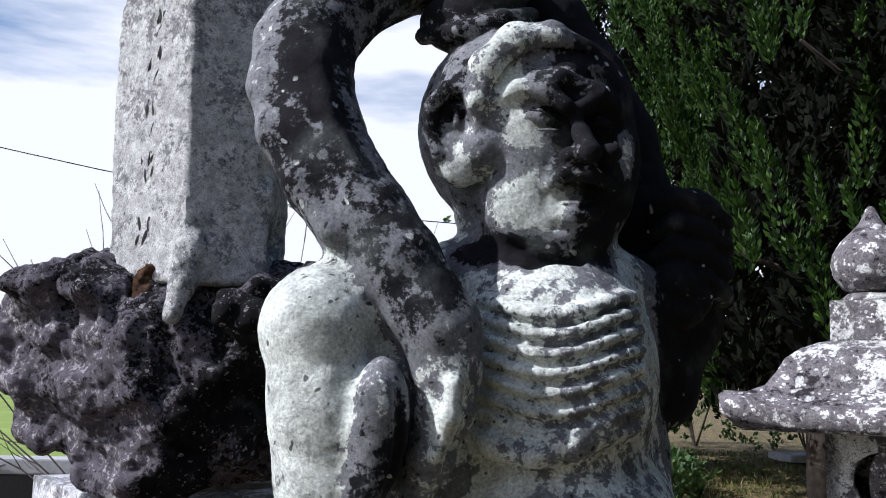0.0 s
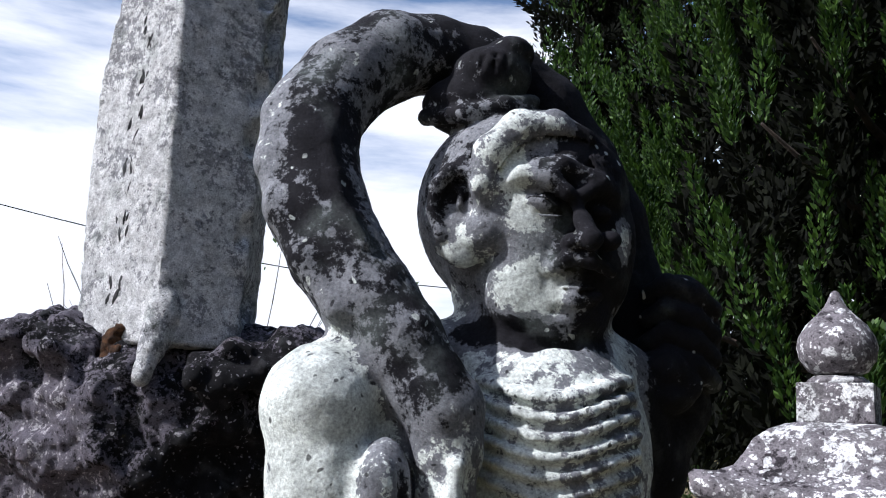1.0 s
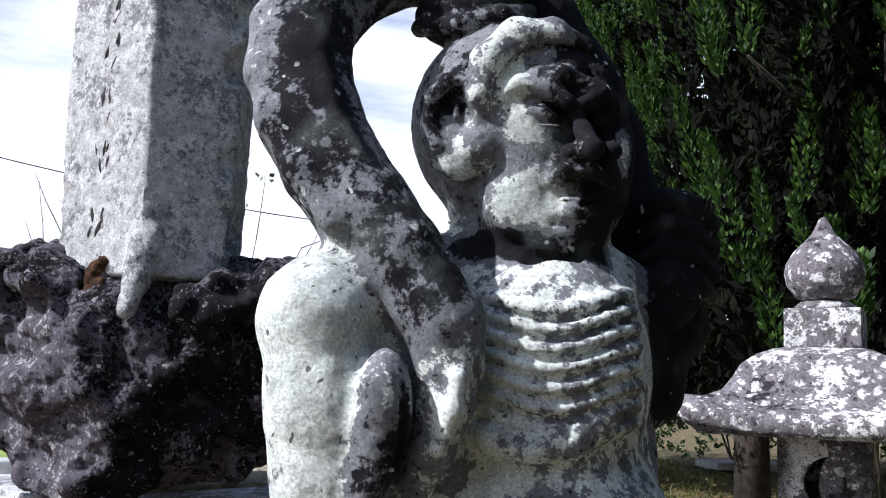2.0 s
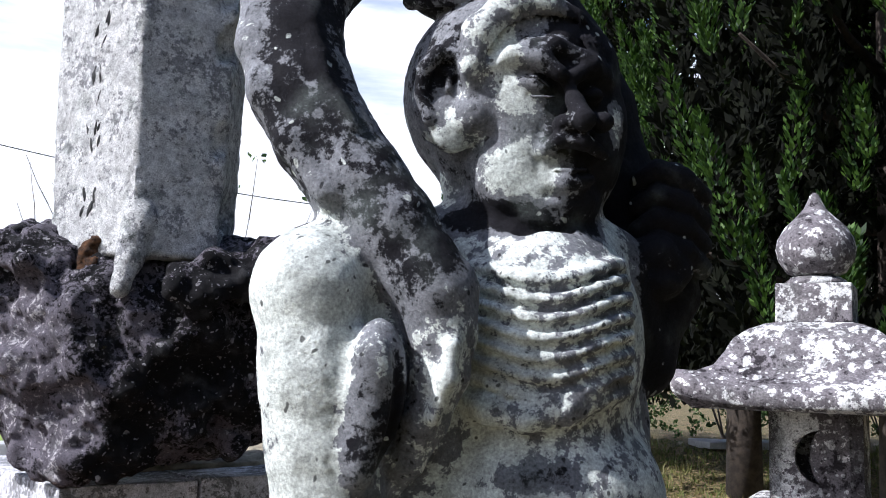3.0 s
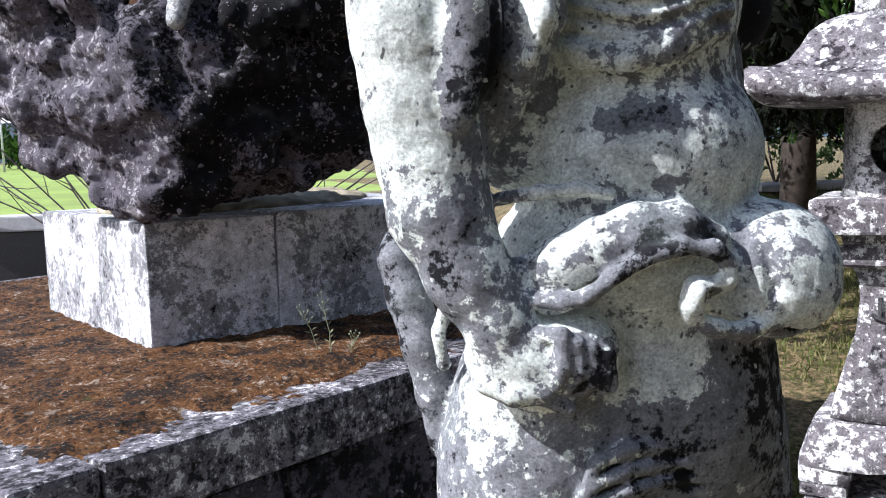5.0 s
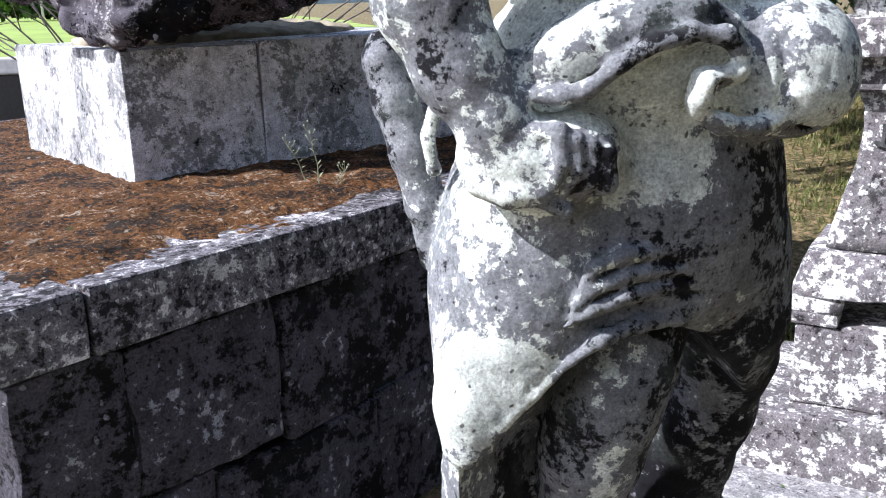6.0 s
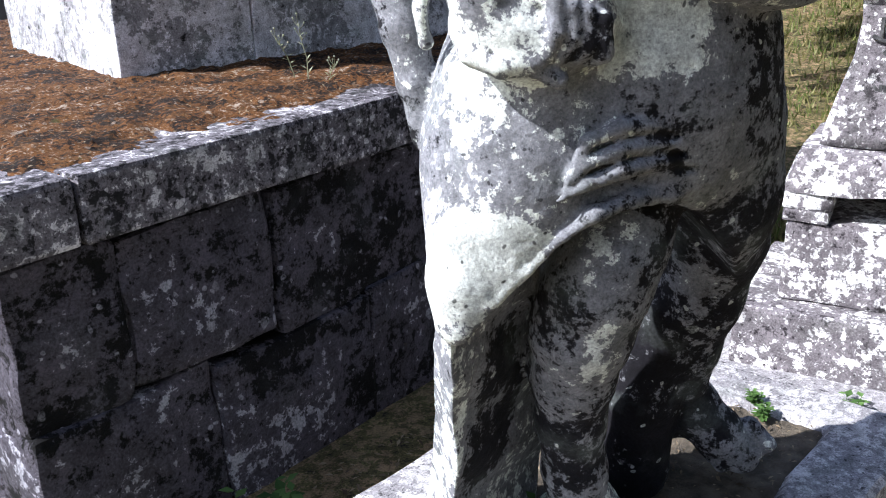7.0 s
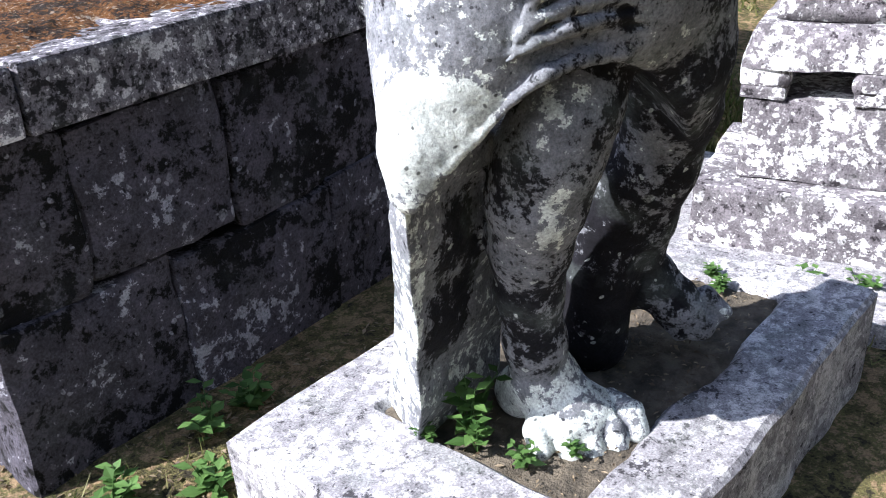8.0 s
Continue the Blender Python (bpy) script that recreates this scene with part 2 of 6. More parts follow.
def squares(profile, seg=8, soft=0.12):
    """A stone of rounded-square plan from (half width, height, corner lift) rows."""
    bm = bmesh.new()
    rings = []
    for w, h, lift in profile:
        ring = []
        for side in range(4):
            for i in range(seg):
                s = -1 + 2 * i / seg
                x, y = s * w, -w
                pull = 1 - soft * 0.12 * abs(s) ** 6
                a = side * math.pi / 2
                c, d = math.cos(a), math.sin(a)
                jit = noise.noise(Vector((x * 6 + side * 9, h * 8, y))) * 0.004
                ring.append(bm.verts.new(((x * c - y * d) * pull + jit, (x * d + y * c) * pull + jit, h + lift * abs(s) ** 3)))
        rings.append(ring)
    n = 4 * seg
    for a, b in zip(rings, rings[1:]):
        for i in range(n):
            bm.faces.new((a[i], a[(i + 1) % n], b[(i + 1) % n], b[i]))
    bm.faces.new(rings[0][::-1])
    bm.faces.new(rings[-1])
    return bm


def tube(points, radii, seg=6):
    bm = bmesh.new()
    pts = [Vector(p) for p in points]
    rings = []
    for i, p in enumerate(pts):
        d = (pts[min(i + 1, len(pts) - 1)] - pts[max(i - 1, 0)]).normalized()
        side = d.cross(Vector((0.31, 0.2, 0.93))).normalized()
        up = side.cross(d)
        rings.append([bm.verts.new(p + (side * math.cos(a) + up * math.sin(a)) * radii[i]) for a in (2 * math.pi * k / seg for k in range(seg))])
    for a, b in zip(rings, rings[1:]):
        for i in range(seg):
            bm.faces.new((a[i], a[(i + 1) % seg], b[(i + 1) % seg], b[i]))
    bm.faces.new(rings[0][::-1])
    bm.faces.new(rings[-1])
    return bm


class Clay:
    """Solid modelling on a grid: rounded forms are pressed together, grooves are cut, and the skin is drawn at the end."""

    def __init__(self, lo, hi, step):
        self.lo, self.h = np.array(lo, float), step
        self.n = np.ceil((np.array(hi) - self.lo) / step).astype(int) + 1
        self.d = np.full(self.n, 0.5, np.float32)
        self.t = np.full(self.n, 0.5, np.float32)

    def near(self, lo, hi):
        a = np.maximum(((np.array(lo) - self.lo) / self.h).astype(int), 0)
        b = np.minimum(((np.array(hi) - self.lo) / self.h).astype(int) + 2, self.n)
        b = np.maximum(b, a + 1)
        sl = tuple(slice(i, j) for i, j in zip(a, b))
        ax = [(self.lo[k] + self.h * np.arange(a[k], b[k])).astype(np.float32) for k in range(3)]
        return sl, np.meshgrid(*ax, indexing="ij", sparse=True)

    def put(self, sl, d, k, tone, cut=False):
        old = self.d[sl]
        if cut:
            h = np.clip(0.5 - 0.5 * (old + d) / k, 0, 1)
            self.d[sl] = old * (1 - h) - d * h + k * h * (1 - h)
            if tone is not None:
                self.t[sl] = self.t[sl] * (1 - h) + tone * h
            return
        h = np.clip(0.5 + 0.5 * (old - d) / k, 0, 1)
        self.d[sl] = old * (1 - h) + d * h - k * h * (1 - h)
        self.t[sl] = self.t[sl] * (1 - h) + tone * h

    def ball(self, c, rad, k=0.03, tone=0.5, turn=(0, 0, 0), cut=False):
        c, rad = np.array(c, float), np.array(rad if isinstance(rad, (tuple, list)) else (rad,) * 3, float)
        m = rad.max() + k + 0.02
        sl, (x, y, z) = self.near(c - m, c + m)
        x, y, z = x - c[0], y - c[1], z - c[2]
        if any(turn):
            q = np.array(Euler([radians(a) for a in turn]).to_matrix()).T
            x, y, z = (q[i, 0] * x + q[i, 1] * y + q[i, 2] * z for i in range(3))
        k0 = np.sqrt((x / rad[0]) ** 2 + (y / rad[1]) ** 2 + (z / rad[2]) ** 2)
        k1 = np.sqrt((x / rad[0] ** 2) ** 2 + (y / rad[1] ** 2) ** 2 + (z / rad[2] ** 2) ** 2) + 1e-6
        self.put(sl, (k0 * (k0 - 1) / k1).astype(np.float32), k, tone, cut)

    def limb(self, a, b, ra, rb, k=0.03, tone=0.5, cut=False):
        a, b = np.array(a, float), np.array(b, float)
        m = max(ra, rb) + k + 0.02
        sl, (x, y, z) = self.near(np.minimum(a, b) - m, np.maximum(a, b) + m)
        ab = b - a
        t = np.clip(((x - a[0]) * ab[0] + (y - a[1]) * ab[1] + (z - a[2]) * ab[2]) / max(ab @ ab, 1e-9), 0, 1)
        d = np.sqrt((x - a[0] - t * ab[0]) ** 2 + (y - a[1] - t * ab[1]) ** 2 + (z - a[2] - t * ab[2]) ** 2) - (ra + (rb - ra) * t)
        self.put(sl, d.astype(np.float32), k, tone, cut)

    def stain_or_shade(self, c, rad, tone):
        c, rad = np.array(c, float), np.array(rad, float)
        sl, (x, y, z) = self.near(c - 1.3 * rad, c + 1.3 * rad)
        q = np.sqrt(((x - c[0]) / rad[0]) ** 2 + ((y - c[1]) / rad[1]) ** 2 + ((z - c[2]) / rad[2]) ** 2)
        w = np.clip((1.25 - q) / 0.5, 0, 1)
        self.t[sl] = self.t[sl] * (1 - w) + tone * w

    def chain(self, *pts, k=0.03, tone=0.5, cut=False):
        for p, q in zip(pts, pts[1:]):
            self.limb(p[:3], q[:3], p[3], q[3], k, tone, cut)

    def skin(self):
        d = self.d
        ins = (d < 0)
        cnt = np.zeros(tuple(self.n - 1), np.uint8)
        corners = [(i, j, k) for i in (0, 1) for j in (0, 1) for k in (0, 1)]
        sh = self.n - 1
        for i, j, k in corners:
            cnt += ins[i:i + sh[0], j:j + sh[1], k:k + sh[2]]
        act = np.argwhere((cnt > 0) & (cnt < 8))
        vid = np.full(tuple(sh), -1, np.int64)
        vid[tuple(act.T)] = np.arange(len(act))
        val = {c: d[act[:, 0] + c[0], act[:, 1] + c[1], act[:, 2] + c[2]] for c in corners}
        pos, num = np.zeros((len(act), 3)), np.zeros(len(act))
        for c in corners:
            for ax in range(3):
                if c[ax] == 0:
                    e = tuple(1 if q == ax else c[q] for q in range(3))
                    va, vb = val[c], val[e]
                    cross = (va < 0) != (vb < 0)
                    f = np.where(cross, va / np.where(cross, va - vb, 1), 0)
                    p = np.tile(np.array(c, float), (len(act), 1))
                    p[:, ax] += f
                    pos += p * cross[:, None]
                    num += cross
        verts = self.lo + self.h * (act + pos / num[:, None])
        tone = self.t[tuple(act.T)]
        faces = []
        for ax in range(3):
            u, v = (ax + 1) % 3, (ax + 2) % 3
            a = ins.take(np.arange(0, self.n[ax] - 1), ax)
            b = ins.take(np.arange(1, self.n[ax]), ax)
            e = np.argwhere(a != b)
            ok = (e[:, u] > 0) & (e[:, v] > 0) & (e[:, u] < sh[u]) & (e[:, v] < sh[v])
            e = e[ok]
            flip = ~a[tuple(e.T)]
            quad = []
            for du, dv in ((1, 1), (0, 1), (0, 0), (1, 0)):
                q = e.copy()
                q[:, u] -= du
                q[:, v] -= dv
                quad.append(vid[tuple(q.T)])
            quad = np.stack(quad, 1)
            quad[flip] = quad[flip][:, ::-1]
            faces.append(quad)
        return verts, np.concatenate(faces), tone

    def mesh(self, name, mat, rough=0.0, scale=20.0, crag=False):
        verts, faces, tone = self.skin()
        me = bpy.data.meshes.new(name)
        me.from_pydata(verts.tolist(), [], faces.tolist())
        me.update()
        if rough:
            nor = np.zeros(len(verts) * 3)
            me.vertices.foreach_get("normal", nor)
            nor = nor.reshape(-1, 3)
            off = np.array([noise.noise(Vector(p) * scale) + 0.55 * noise.noise(Vector(p) * scale * 2.3) + 0.35 * noise.noise(Vector(p) * scale * 5.1) + (0.6 * abs(noise.noise(Vector(p) * scale * 1.4 + Vector((5, 5, 5)))) if crag else 0) for p in verts])
            me.vertices.foreach_set("co", (verts + nor * off[:, None] * rough).ravel())
        edge = np.concatenate([faces[:, [0, 1]], faces[:, [1, 2]], faces[:, [2, 3]], faces[:, [3, 0]]])
        deg = np.bincount(edge.ravel(), minlength=len(verts)) + 1e-6
        for _ in range(14):
            acc = np.bincount(edge[:, 0], tone[edge[:, 1]], len(verts)) + np.bincount(edge[:, 1], tone[edge[:, 0]], len(verts))
            tone = 0.4 * tone + 0.6 * acc / deg
        at = me.attributes.new("tone", "FLOAT", "POINT")
        at.data.foreach_set("value", tone.astype(np.float32))
        me.materials.append(mat)
        me.polygons.foreach_set("use_smooth", [True] * len(me.polygons))
        me.update()
        return me


# ---- the ground and the distance ----
def rise(x, y):
    """The grass climbs gently towards the grove."""
    r, f = RGT.x * x + RGT.y * y, FWD.x * x + FWD.y * y
    if f < 3.4:
        return 0.0
    side = max(0.0, min(1.0, (r / f + 0.02) / 0.16))
    return min(0.92, 0.12 * (f - 3.4)) * side * side * (3 - 2 * side)


def ground_height(x, y):
    return 0.06 + rise(x, y) + 0.02 * noise.noise(Vector((x * 0.7, y * 0.7, 0))) + 0.006 * noise.noise(Vector((x * 5, y * 5, 1)))


def make_ground():
    xs = sorted({-400, -150, -60, -25, -12, -7, -5, *[-4 + 0.12 * i for i in range(125)], 12, 15, 20, 30, 60, 150, 400})
    ys = sorted({-400, -100, -30, -10, -5, -3, *[-2 + 0.12 * i for i in range(115)], 13, 16, 20, 30, 60, 150, 420, 900})
    verts = [(x, y, ground_height(x, y) if abs(x) < 14 and abs(y) < 14 else 0.06 + rise(x, y)) for y in ys for x in xs]
    w = len(xs)
    faces = [(j * w + i, j * w + i + 1, (j + 1) * w + i + 1, (j + 1) * w + i) for j in range(len(ys) - 1) for i in range(w - 1)]
    ob = new("ground", mesh_of("ground", verts, faces, GROUND, True))
    tagged(ob, "sparse green and dry brown grass on bare earth", "ground", kind="structure")


make_ground()


def strip(name, mat, f0, f1, r0, r1, z, label, category):
    """A flat band of land across the distance, with a small edge."""
    bm = bmesh.new()
    bmesh.ops.create_cube(bm, size=1.0)
    for v in bm.verts:
        p = world(r0 if v.co.x < 0 else r1, f0 if v.co.y < 0 else f1, z if v.co.z > 0 else 0.0)
        v.co = p
    return tagged(part(name, bm, mat), label, category, kind="structure")


strip("field", FIELD, 17, 300, -160, -2.5, 0.10, "bright green paddy field beyond the graveyard", "field")
strip("road", ASPHALT, 11.5, 16.5, -60, -2.5, 0.09, "grey asphalt road beside the field", "road")


def make_hills():
    verts, faces = [], []
    n = 160
    for i in range(n):
        a = -2.2 + 3.2 * i / (n - 1)
        h = 26 + 16 * noise.noise(Vector((i * 0.07, 2, 0))) + 5 * noise.noise(Vector((i * 0.4, 7, 0)))
        p = world(620 * math.sin(a), 620 * math.cos(a), 0)
        q = world(700 * math.sin(a), 700 * math.cos(a), 0)
        verts += [(p.x, p.y, -1), (q.x, q.y, h)]
        if i:
            faces.append((2 * i - 2, 2 * i, 2 * i + 1, 2 * i - 1))
    ob = new("backdrop", mesh_of("backdrop", verts, faces, HILL, True))
    tagged(ob, "low dark blue-green wooded hills on the horizon", "hills", kind="structure")


make_hills()


# ---- the platform of hewn stones ----
PA = radians(18)
PLAT = Matrix.Translation((0.296, 1.985, 0)) @ Matrix.Rotation(PA, 4, "Z")
TOP = 0.965


def make_platform():
    core = block(3.3, 2.9, 0.80, 0.01, 2, 0.004, 3)
    ob = part("platform", core, WALLSTONE)
    ob.matrix_world = PLAT @ pose(1.52, 1.53, 0.02)
    tagged(ob, "raised platform of dark lichen-stained hewn stone blocks", "stone platform", kind="structure")
    inv = ob.matrix_world.inverted()

    def lay(name, mat, u0, u1, v0, v1, z0, z1, seed, bevel=0.012, rough=0.005, label="", cuts=3):
        bm = block(u1 - u0, v1 - v0, z1 - z0, bevel, cuts, rough, seed)
        p = part(name, bm, mat, ob, label)
        p.matrix_local = inv @ PLAT @ pose((u0 + u1) / 2, (v0 + v1) / 2, z0)
        return p

    # wall stones, front face: lower course, upper course
    for i, (u0, u1) in enumerate(((-0.17, 0.27), (0.275, 0.80), (0.805, 1.50), (1.505, 2.3), (2.305, 3.15))):
        lay("wall_stone", WALLSTONE, u0, u1, 0.012 - 0.004 * (i % 2), 0.2, -0.02, 0.46 - 0.02 * (i % 2), 11 + i * 7, 0.018, 0.014, cuts=5)
    for i, (u0, u1) in enumerate(((-0.17, 0.07), (0.078, 0.47), (0.476, 1.16), (1.165, 1.9), (1.905, 3.15))):
        lay("wall_stone", WALLSTONE, u0, u1, 0.016 - 0.006 * (i % 2), 0.2, 0.465 - 0.02 * ((i + 1) % 2), 0.815, 31 + i * 5, 0.018, 0.014, cuts=5)
    # left end
    for i, (v0, v1) in enumerate(((0.205, 0.95), (0.955, 1.8), (1.805, 3.0))):
        lay("wall_stone", WALLSTONE, -0.165, 0.02, v0, v1, -0.02, 0.815, 51 + i * 3, 0.014, 0.006)
    # cap stones
    for i, (u0, u1) in enumerate(((-0.19, -0.004), (0.004, 1.02), (1.028, 2.05), (2.058, 3.2))):
        lay("cap_stone", CAPSTONE, u0, u1, -0.004, 0.26, 0.82, TOP, 71 + i * 3, 0.012, 0.004, cuts=4)
    for i, (v0, v1) in enumerate(((0.265, 1.2), (1.208, 2.1), (2.108, 3.0))):
        lay("cap_stone", CAPSTONE, -0.19, 0.07, v0, v1, 0.82, TOP, 91 + i * 3, 0.012, 0.004)
    for i, (u0, u1) in enumerate(((0.07, 1.1), (1.108, 2.1), (2.108, 3.2))):
        lay("cap_stone", CAPSTONE, u0, u1, 2.74, 3.0, 0.82, TOP, 99 + i * 3, 0.012, 0.004)

    # moss-covered earth that laps over the cap stones
    n, m = 300, 230
    verts, faces = [], []
    for j in range(m):
        for i in range(n):
            u, v = -0.17 + 3.3 * i / (n - 1), 0.02 + 2.95 * j / (m - 1)
            edge = min(v - 0.10 - 0.07 * noise.noise(Vector((u * 5, 0, 4))) - 0.05 * noise.noise(Vector((u * 17, 3, 4))), u + 0.06, 3.1 - u, 2.9 - v)
            h = TOP + 0.018 * min(1, edge * 9) + 0.010 * noise.noise(Vector((u * 11, v * 11, 0))) + 0.007 * noise.noise(Vector((u * 30, v * 30, 3))) + 0.005 * noise.noise(Vector((u * 80, v * 80, 3))) - 0.001
            verts.append((u, v, h))
            if i and j:
                a = j * n + i
                faces.append((a - n - 1, a - n, a, a - 1))
    me = mesh_of("moss_bed", verts, faces, MOSSY, True)
    soil = new("moss_bed", me)
    soil.matrix_world = PLAT
    tagged(soil, "rusty brown moss and soil covering the platform top", "moss", kind="stuff")


make_platform()

# ---- the plinth, the boulder and the memorial stone ----
PL = Matrix.Translation((0.655, 2.95, TOP + 0.004)) @ Matrix.Rotation(radians(6.5), 4, "Z")


def make_plinth():
    top = new("stone_plinth")
    top.matrix_world = PL @ pose(0.7, 0.5, 0)
    tagged(top, "pale grey granite plinth blocks, stained black in the shade", "plinth")
    part("plinth_block", block(0.44, 1.05, 0.395, 0.008, 4, 0.004, 5), GRANITE, top, at=pose(-0.48, 0.02, 0))
    part("plinth_block", block(0.93, 1.05, 0.40, 0.008, 4, 0.004, 9), GRANITE, top, at=pose(0.21, 0.02, 0))
    bed = Clay((-0.5, -0.35, -0.05), (0.75, 0.5, 0.12), 0.014)
    bed.ball((0.05, 0.1, 0.0), (0.55, 0.38, 0.055), 0.02)
    bed.ball((-0.33, -0.12, 0.0), (0.14, 0.14, 0.04), 0.03)
    ob = new("mortar_bed", bed.mesh("mortar_bed", MORTAR, 0.012, 22))
    ob.parent = top
    ob.matrix_local = pose(-0.12, 0.02, 0.402)
    ob["label"] = "crumbling yellowish mortar"


make_plinth()


def make_boulder():
    c = Clay((-1.75, 2.45, 1.28), (0.05, 3.75, 2.35), 0.011)
    c.ball((-0.93, 3.08, 1.78), (0.60, 0.46, 0.36), 0.05)
    c.ball((-1.28, 2.95, 1.82), (0.30, 0.33, 0.30), 0.05)
    c.ball((-1.40, 2.95, 1.72), (0.17, 0.26, 0.17), 0.05)
    c.ball((-1.08, 2.78, 1.62), (0.20, 0.20, 0.24), 0.04)
    c.ball((-0.90, 2.74, 1.56), (0.13, 0.16, 0.18), 0.03)
    c.ball((-0.50, 2.95, 1.82), (0.32, 0.36, 0.30), 0.05)
    c.ball((-0.62, 2.75, 1.93), (0.20, 0.17, 0.12), 0.04)
    c.ball((-0.62, 2.66, 1.87), (0.06, 0.05, 0.05), 0.015)
    c.ball((-1.15, 3.0, 2.04), (0.22, 0.25, 0.10), 0.05)
    c.ball((-0.62, 2.68, 1.55), (0.26, 0.12, 0.14), 0.05, cut=True)
    c.ball((-0.86, 2.62, 1.80), (0.10, 0.06, 0.14), 0.03, cut=True)
    # broken lumps and pockets
    rng = random.Random(5)
    for _ in range(70):
        a, b = rng.uniform(-2.7, 0.3), rng.uniform(-0.9, 0.9)
        p = (-0.93 + 0.60 * math.cos(a) * math.cos(b), 3.05 + 0.45 * math.sin(a) * math.cos(b), 1.78 + 0.36 * math.sin(b))
        q = rng.uniform(0.05, 0.15)
        if rng.random() < 0.6:
            c.ball(p, (q, q * 0.6, q * rng.uniform(0.3, 0.8)), 0.03, 0.5, (rng.uniform(0, 90), rng.uniform(0, 90), 0))
        else:
            c.ball(p, (q * 0.9, q * 0.4, q * 0.35), 0.02, None, (rng.uniform(0, 90), rng.uniform(0, 90), 0), cut=True)
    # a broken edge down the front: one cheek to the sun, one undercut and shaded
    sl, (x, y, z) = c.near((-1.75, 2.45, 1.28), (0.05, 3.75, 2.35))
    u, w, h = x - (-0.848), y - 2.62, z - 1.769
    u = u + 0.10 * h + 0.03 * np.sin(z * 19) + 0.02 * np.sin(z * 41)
    # cheek tones put sun (left) and shade (right) into colour, besides black crust
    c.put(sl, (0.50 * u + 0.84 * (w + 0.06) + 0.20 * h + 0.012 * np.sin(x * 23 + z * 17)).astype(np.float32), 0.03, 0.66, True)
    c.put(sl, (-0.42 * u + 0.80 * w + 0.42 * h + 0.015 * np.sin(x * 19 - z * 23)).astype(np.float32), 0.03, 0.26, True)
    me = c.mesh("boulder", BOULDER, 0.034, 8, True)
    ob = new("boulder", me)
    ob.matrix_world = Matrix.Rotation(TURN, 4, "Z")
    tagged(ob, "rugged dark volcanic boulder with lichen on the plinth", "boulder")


make_boulder()


def moss_cushion(r, f, z, a, h, seed):
    c = Clay((-0.16, -0.12, -0.12), (0.16, 0.12, 0.12), 0.006)
    rng = random.Random(seed)
    for _ in range(16):
        c.ball((rng.uniform(-a, a), rng.uniform(-0.02, 0.02), rng.uniform(-h, h)), (0.022, 0.02, 0.018), 0.012)
    ob = new("moss_cushion", c.mesh("moss_cushion", RUSTMOSS, 0.008, 45))
    ob.matrix_world = Matrix.Translation(world(r, f, z)) @ Matrix.Rotation(TURN, 4, "Z")
    tagged(ob, "rust-brown moss cushion growing on the boulder", "moss")


moss_cushion(-1.0, 2.75, 2.02, 0.025, 0.06, 1)


def make_stele():
    """A tall natural slab: two broad faces meet at the front ridge; a prong runs down over the boulder."""
    c = Clay((-1.35, 2.40, 1.82), (-0.45, 3.25, 3.75), 0.011)
    lo, hi = c.near((-1.34, 2.41, 2.0), (-0.46, 3.24, 3.7))
    x, y, z = hi
    ridge = -0.86 - 0.035 * (z - 2.1)
    lean = 0.02 * (z - 2.1)
    a = (x - ridge) * -0.55 + (y - 2.66 - lean) * -0.835
    b = (x - ridge) * 0.50 + (y - 2.66 - lean) * -0.866
    left = -(x + 1.155 + 0.05 * np.sin((z - 2.0) * 2.0) * 0.8 + np.maximum(z - 2.9, 0) * -0.12)
    right = (x + 0.645 - 0.015 * (z - 2.3))
    back = y - 3.02
    top = z - 3.62 + 0.5 * np.abs(x + 0.8)
    bot = 2.03 - z
    d = np.maximum.reduce(np.broadcast_arrays(a, b, left, right, back, top, bot)).astype(np.float32)
    c.put(lo, d, 0.012, 0.5)
    c.chain((-0.85, 2.70, 2.14, 0.05), (-0.868, 2.67, 2.02, 0.036), (-0.880, 2.645, 1.93, 0.026), k=0.015)
    rng = random.Random(9)
    for _ in range(16):
        z0 = rng.uniform(2.05, 3.4)
        c.ball((-0.65 + 0.02 * rng.random(), 2.82 + rng.uniform(-0.1, 0.1), z0), (0.03, 0.05, 0.07), 0.02, None, (0, 20, 0), cut=True)
    me = c.mesh("standing_stone", STELE, 0.0045, 22, True)
    ob = new("standing_stone", me)
    ob.matrix_world = Matrix.Rotation(TURN, 4, "Z")
    tagged(ob, "tall rough grey memorial stone with carved inscription on the boulder", "standing stone")
    # worn inscription: strokes that can no longer be read, dark for the carving's shade
    nrm = Vector((-0.55, -0.835, 0)).normalized()
    tan = Vector((0.835, -0.55, 0)).normalized()
    rng = random.Random(3)

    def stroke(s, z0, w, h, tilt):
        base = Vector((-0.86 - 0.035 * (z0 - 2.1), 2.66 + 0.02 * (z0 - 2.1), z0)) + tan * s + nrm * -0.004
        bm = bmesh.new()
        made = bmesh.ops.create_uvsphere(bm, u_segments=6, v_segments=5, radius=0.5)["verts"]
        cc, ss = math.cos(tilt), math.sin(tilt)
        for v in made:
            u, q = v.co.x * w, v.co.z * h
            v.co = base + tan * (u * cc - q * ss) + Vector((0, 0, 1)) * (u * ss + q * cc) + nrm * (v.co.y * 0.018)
        part("stroke", bm, CARVE_SHADE, ob)

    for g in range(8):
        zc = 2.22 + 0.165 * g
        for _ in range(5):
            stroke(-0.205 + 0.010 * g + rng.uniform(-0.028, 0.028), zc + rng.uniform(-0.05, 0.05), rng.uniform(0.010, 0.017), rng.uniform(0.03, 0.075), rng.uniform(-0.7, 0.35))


make_stele()


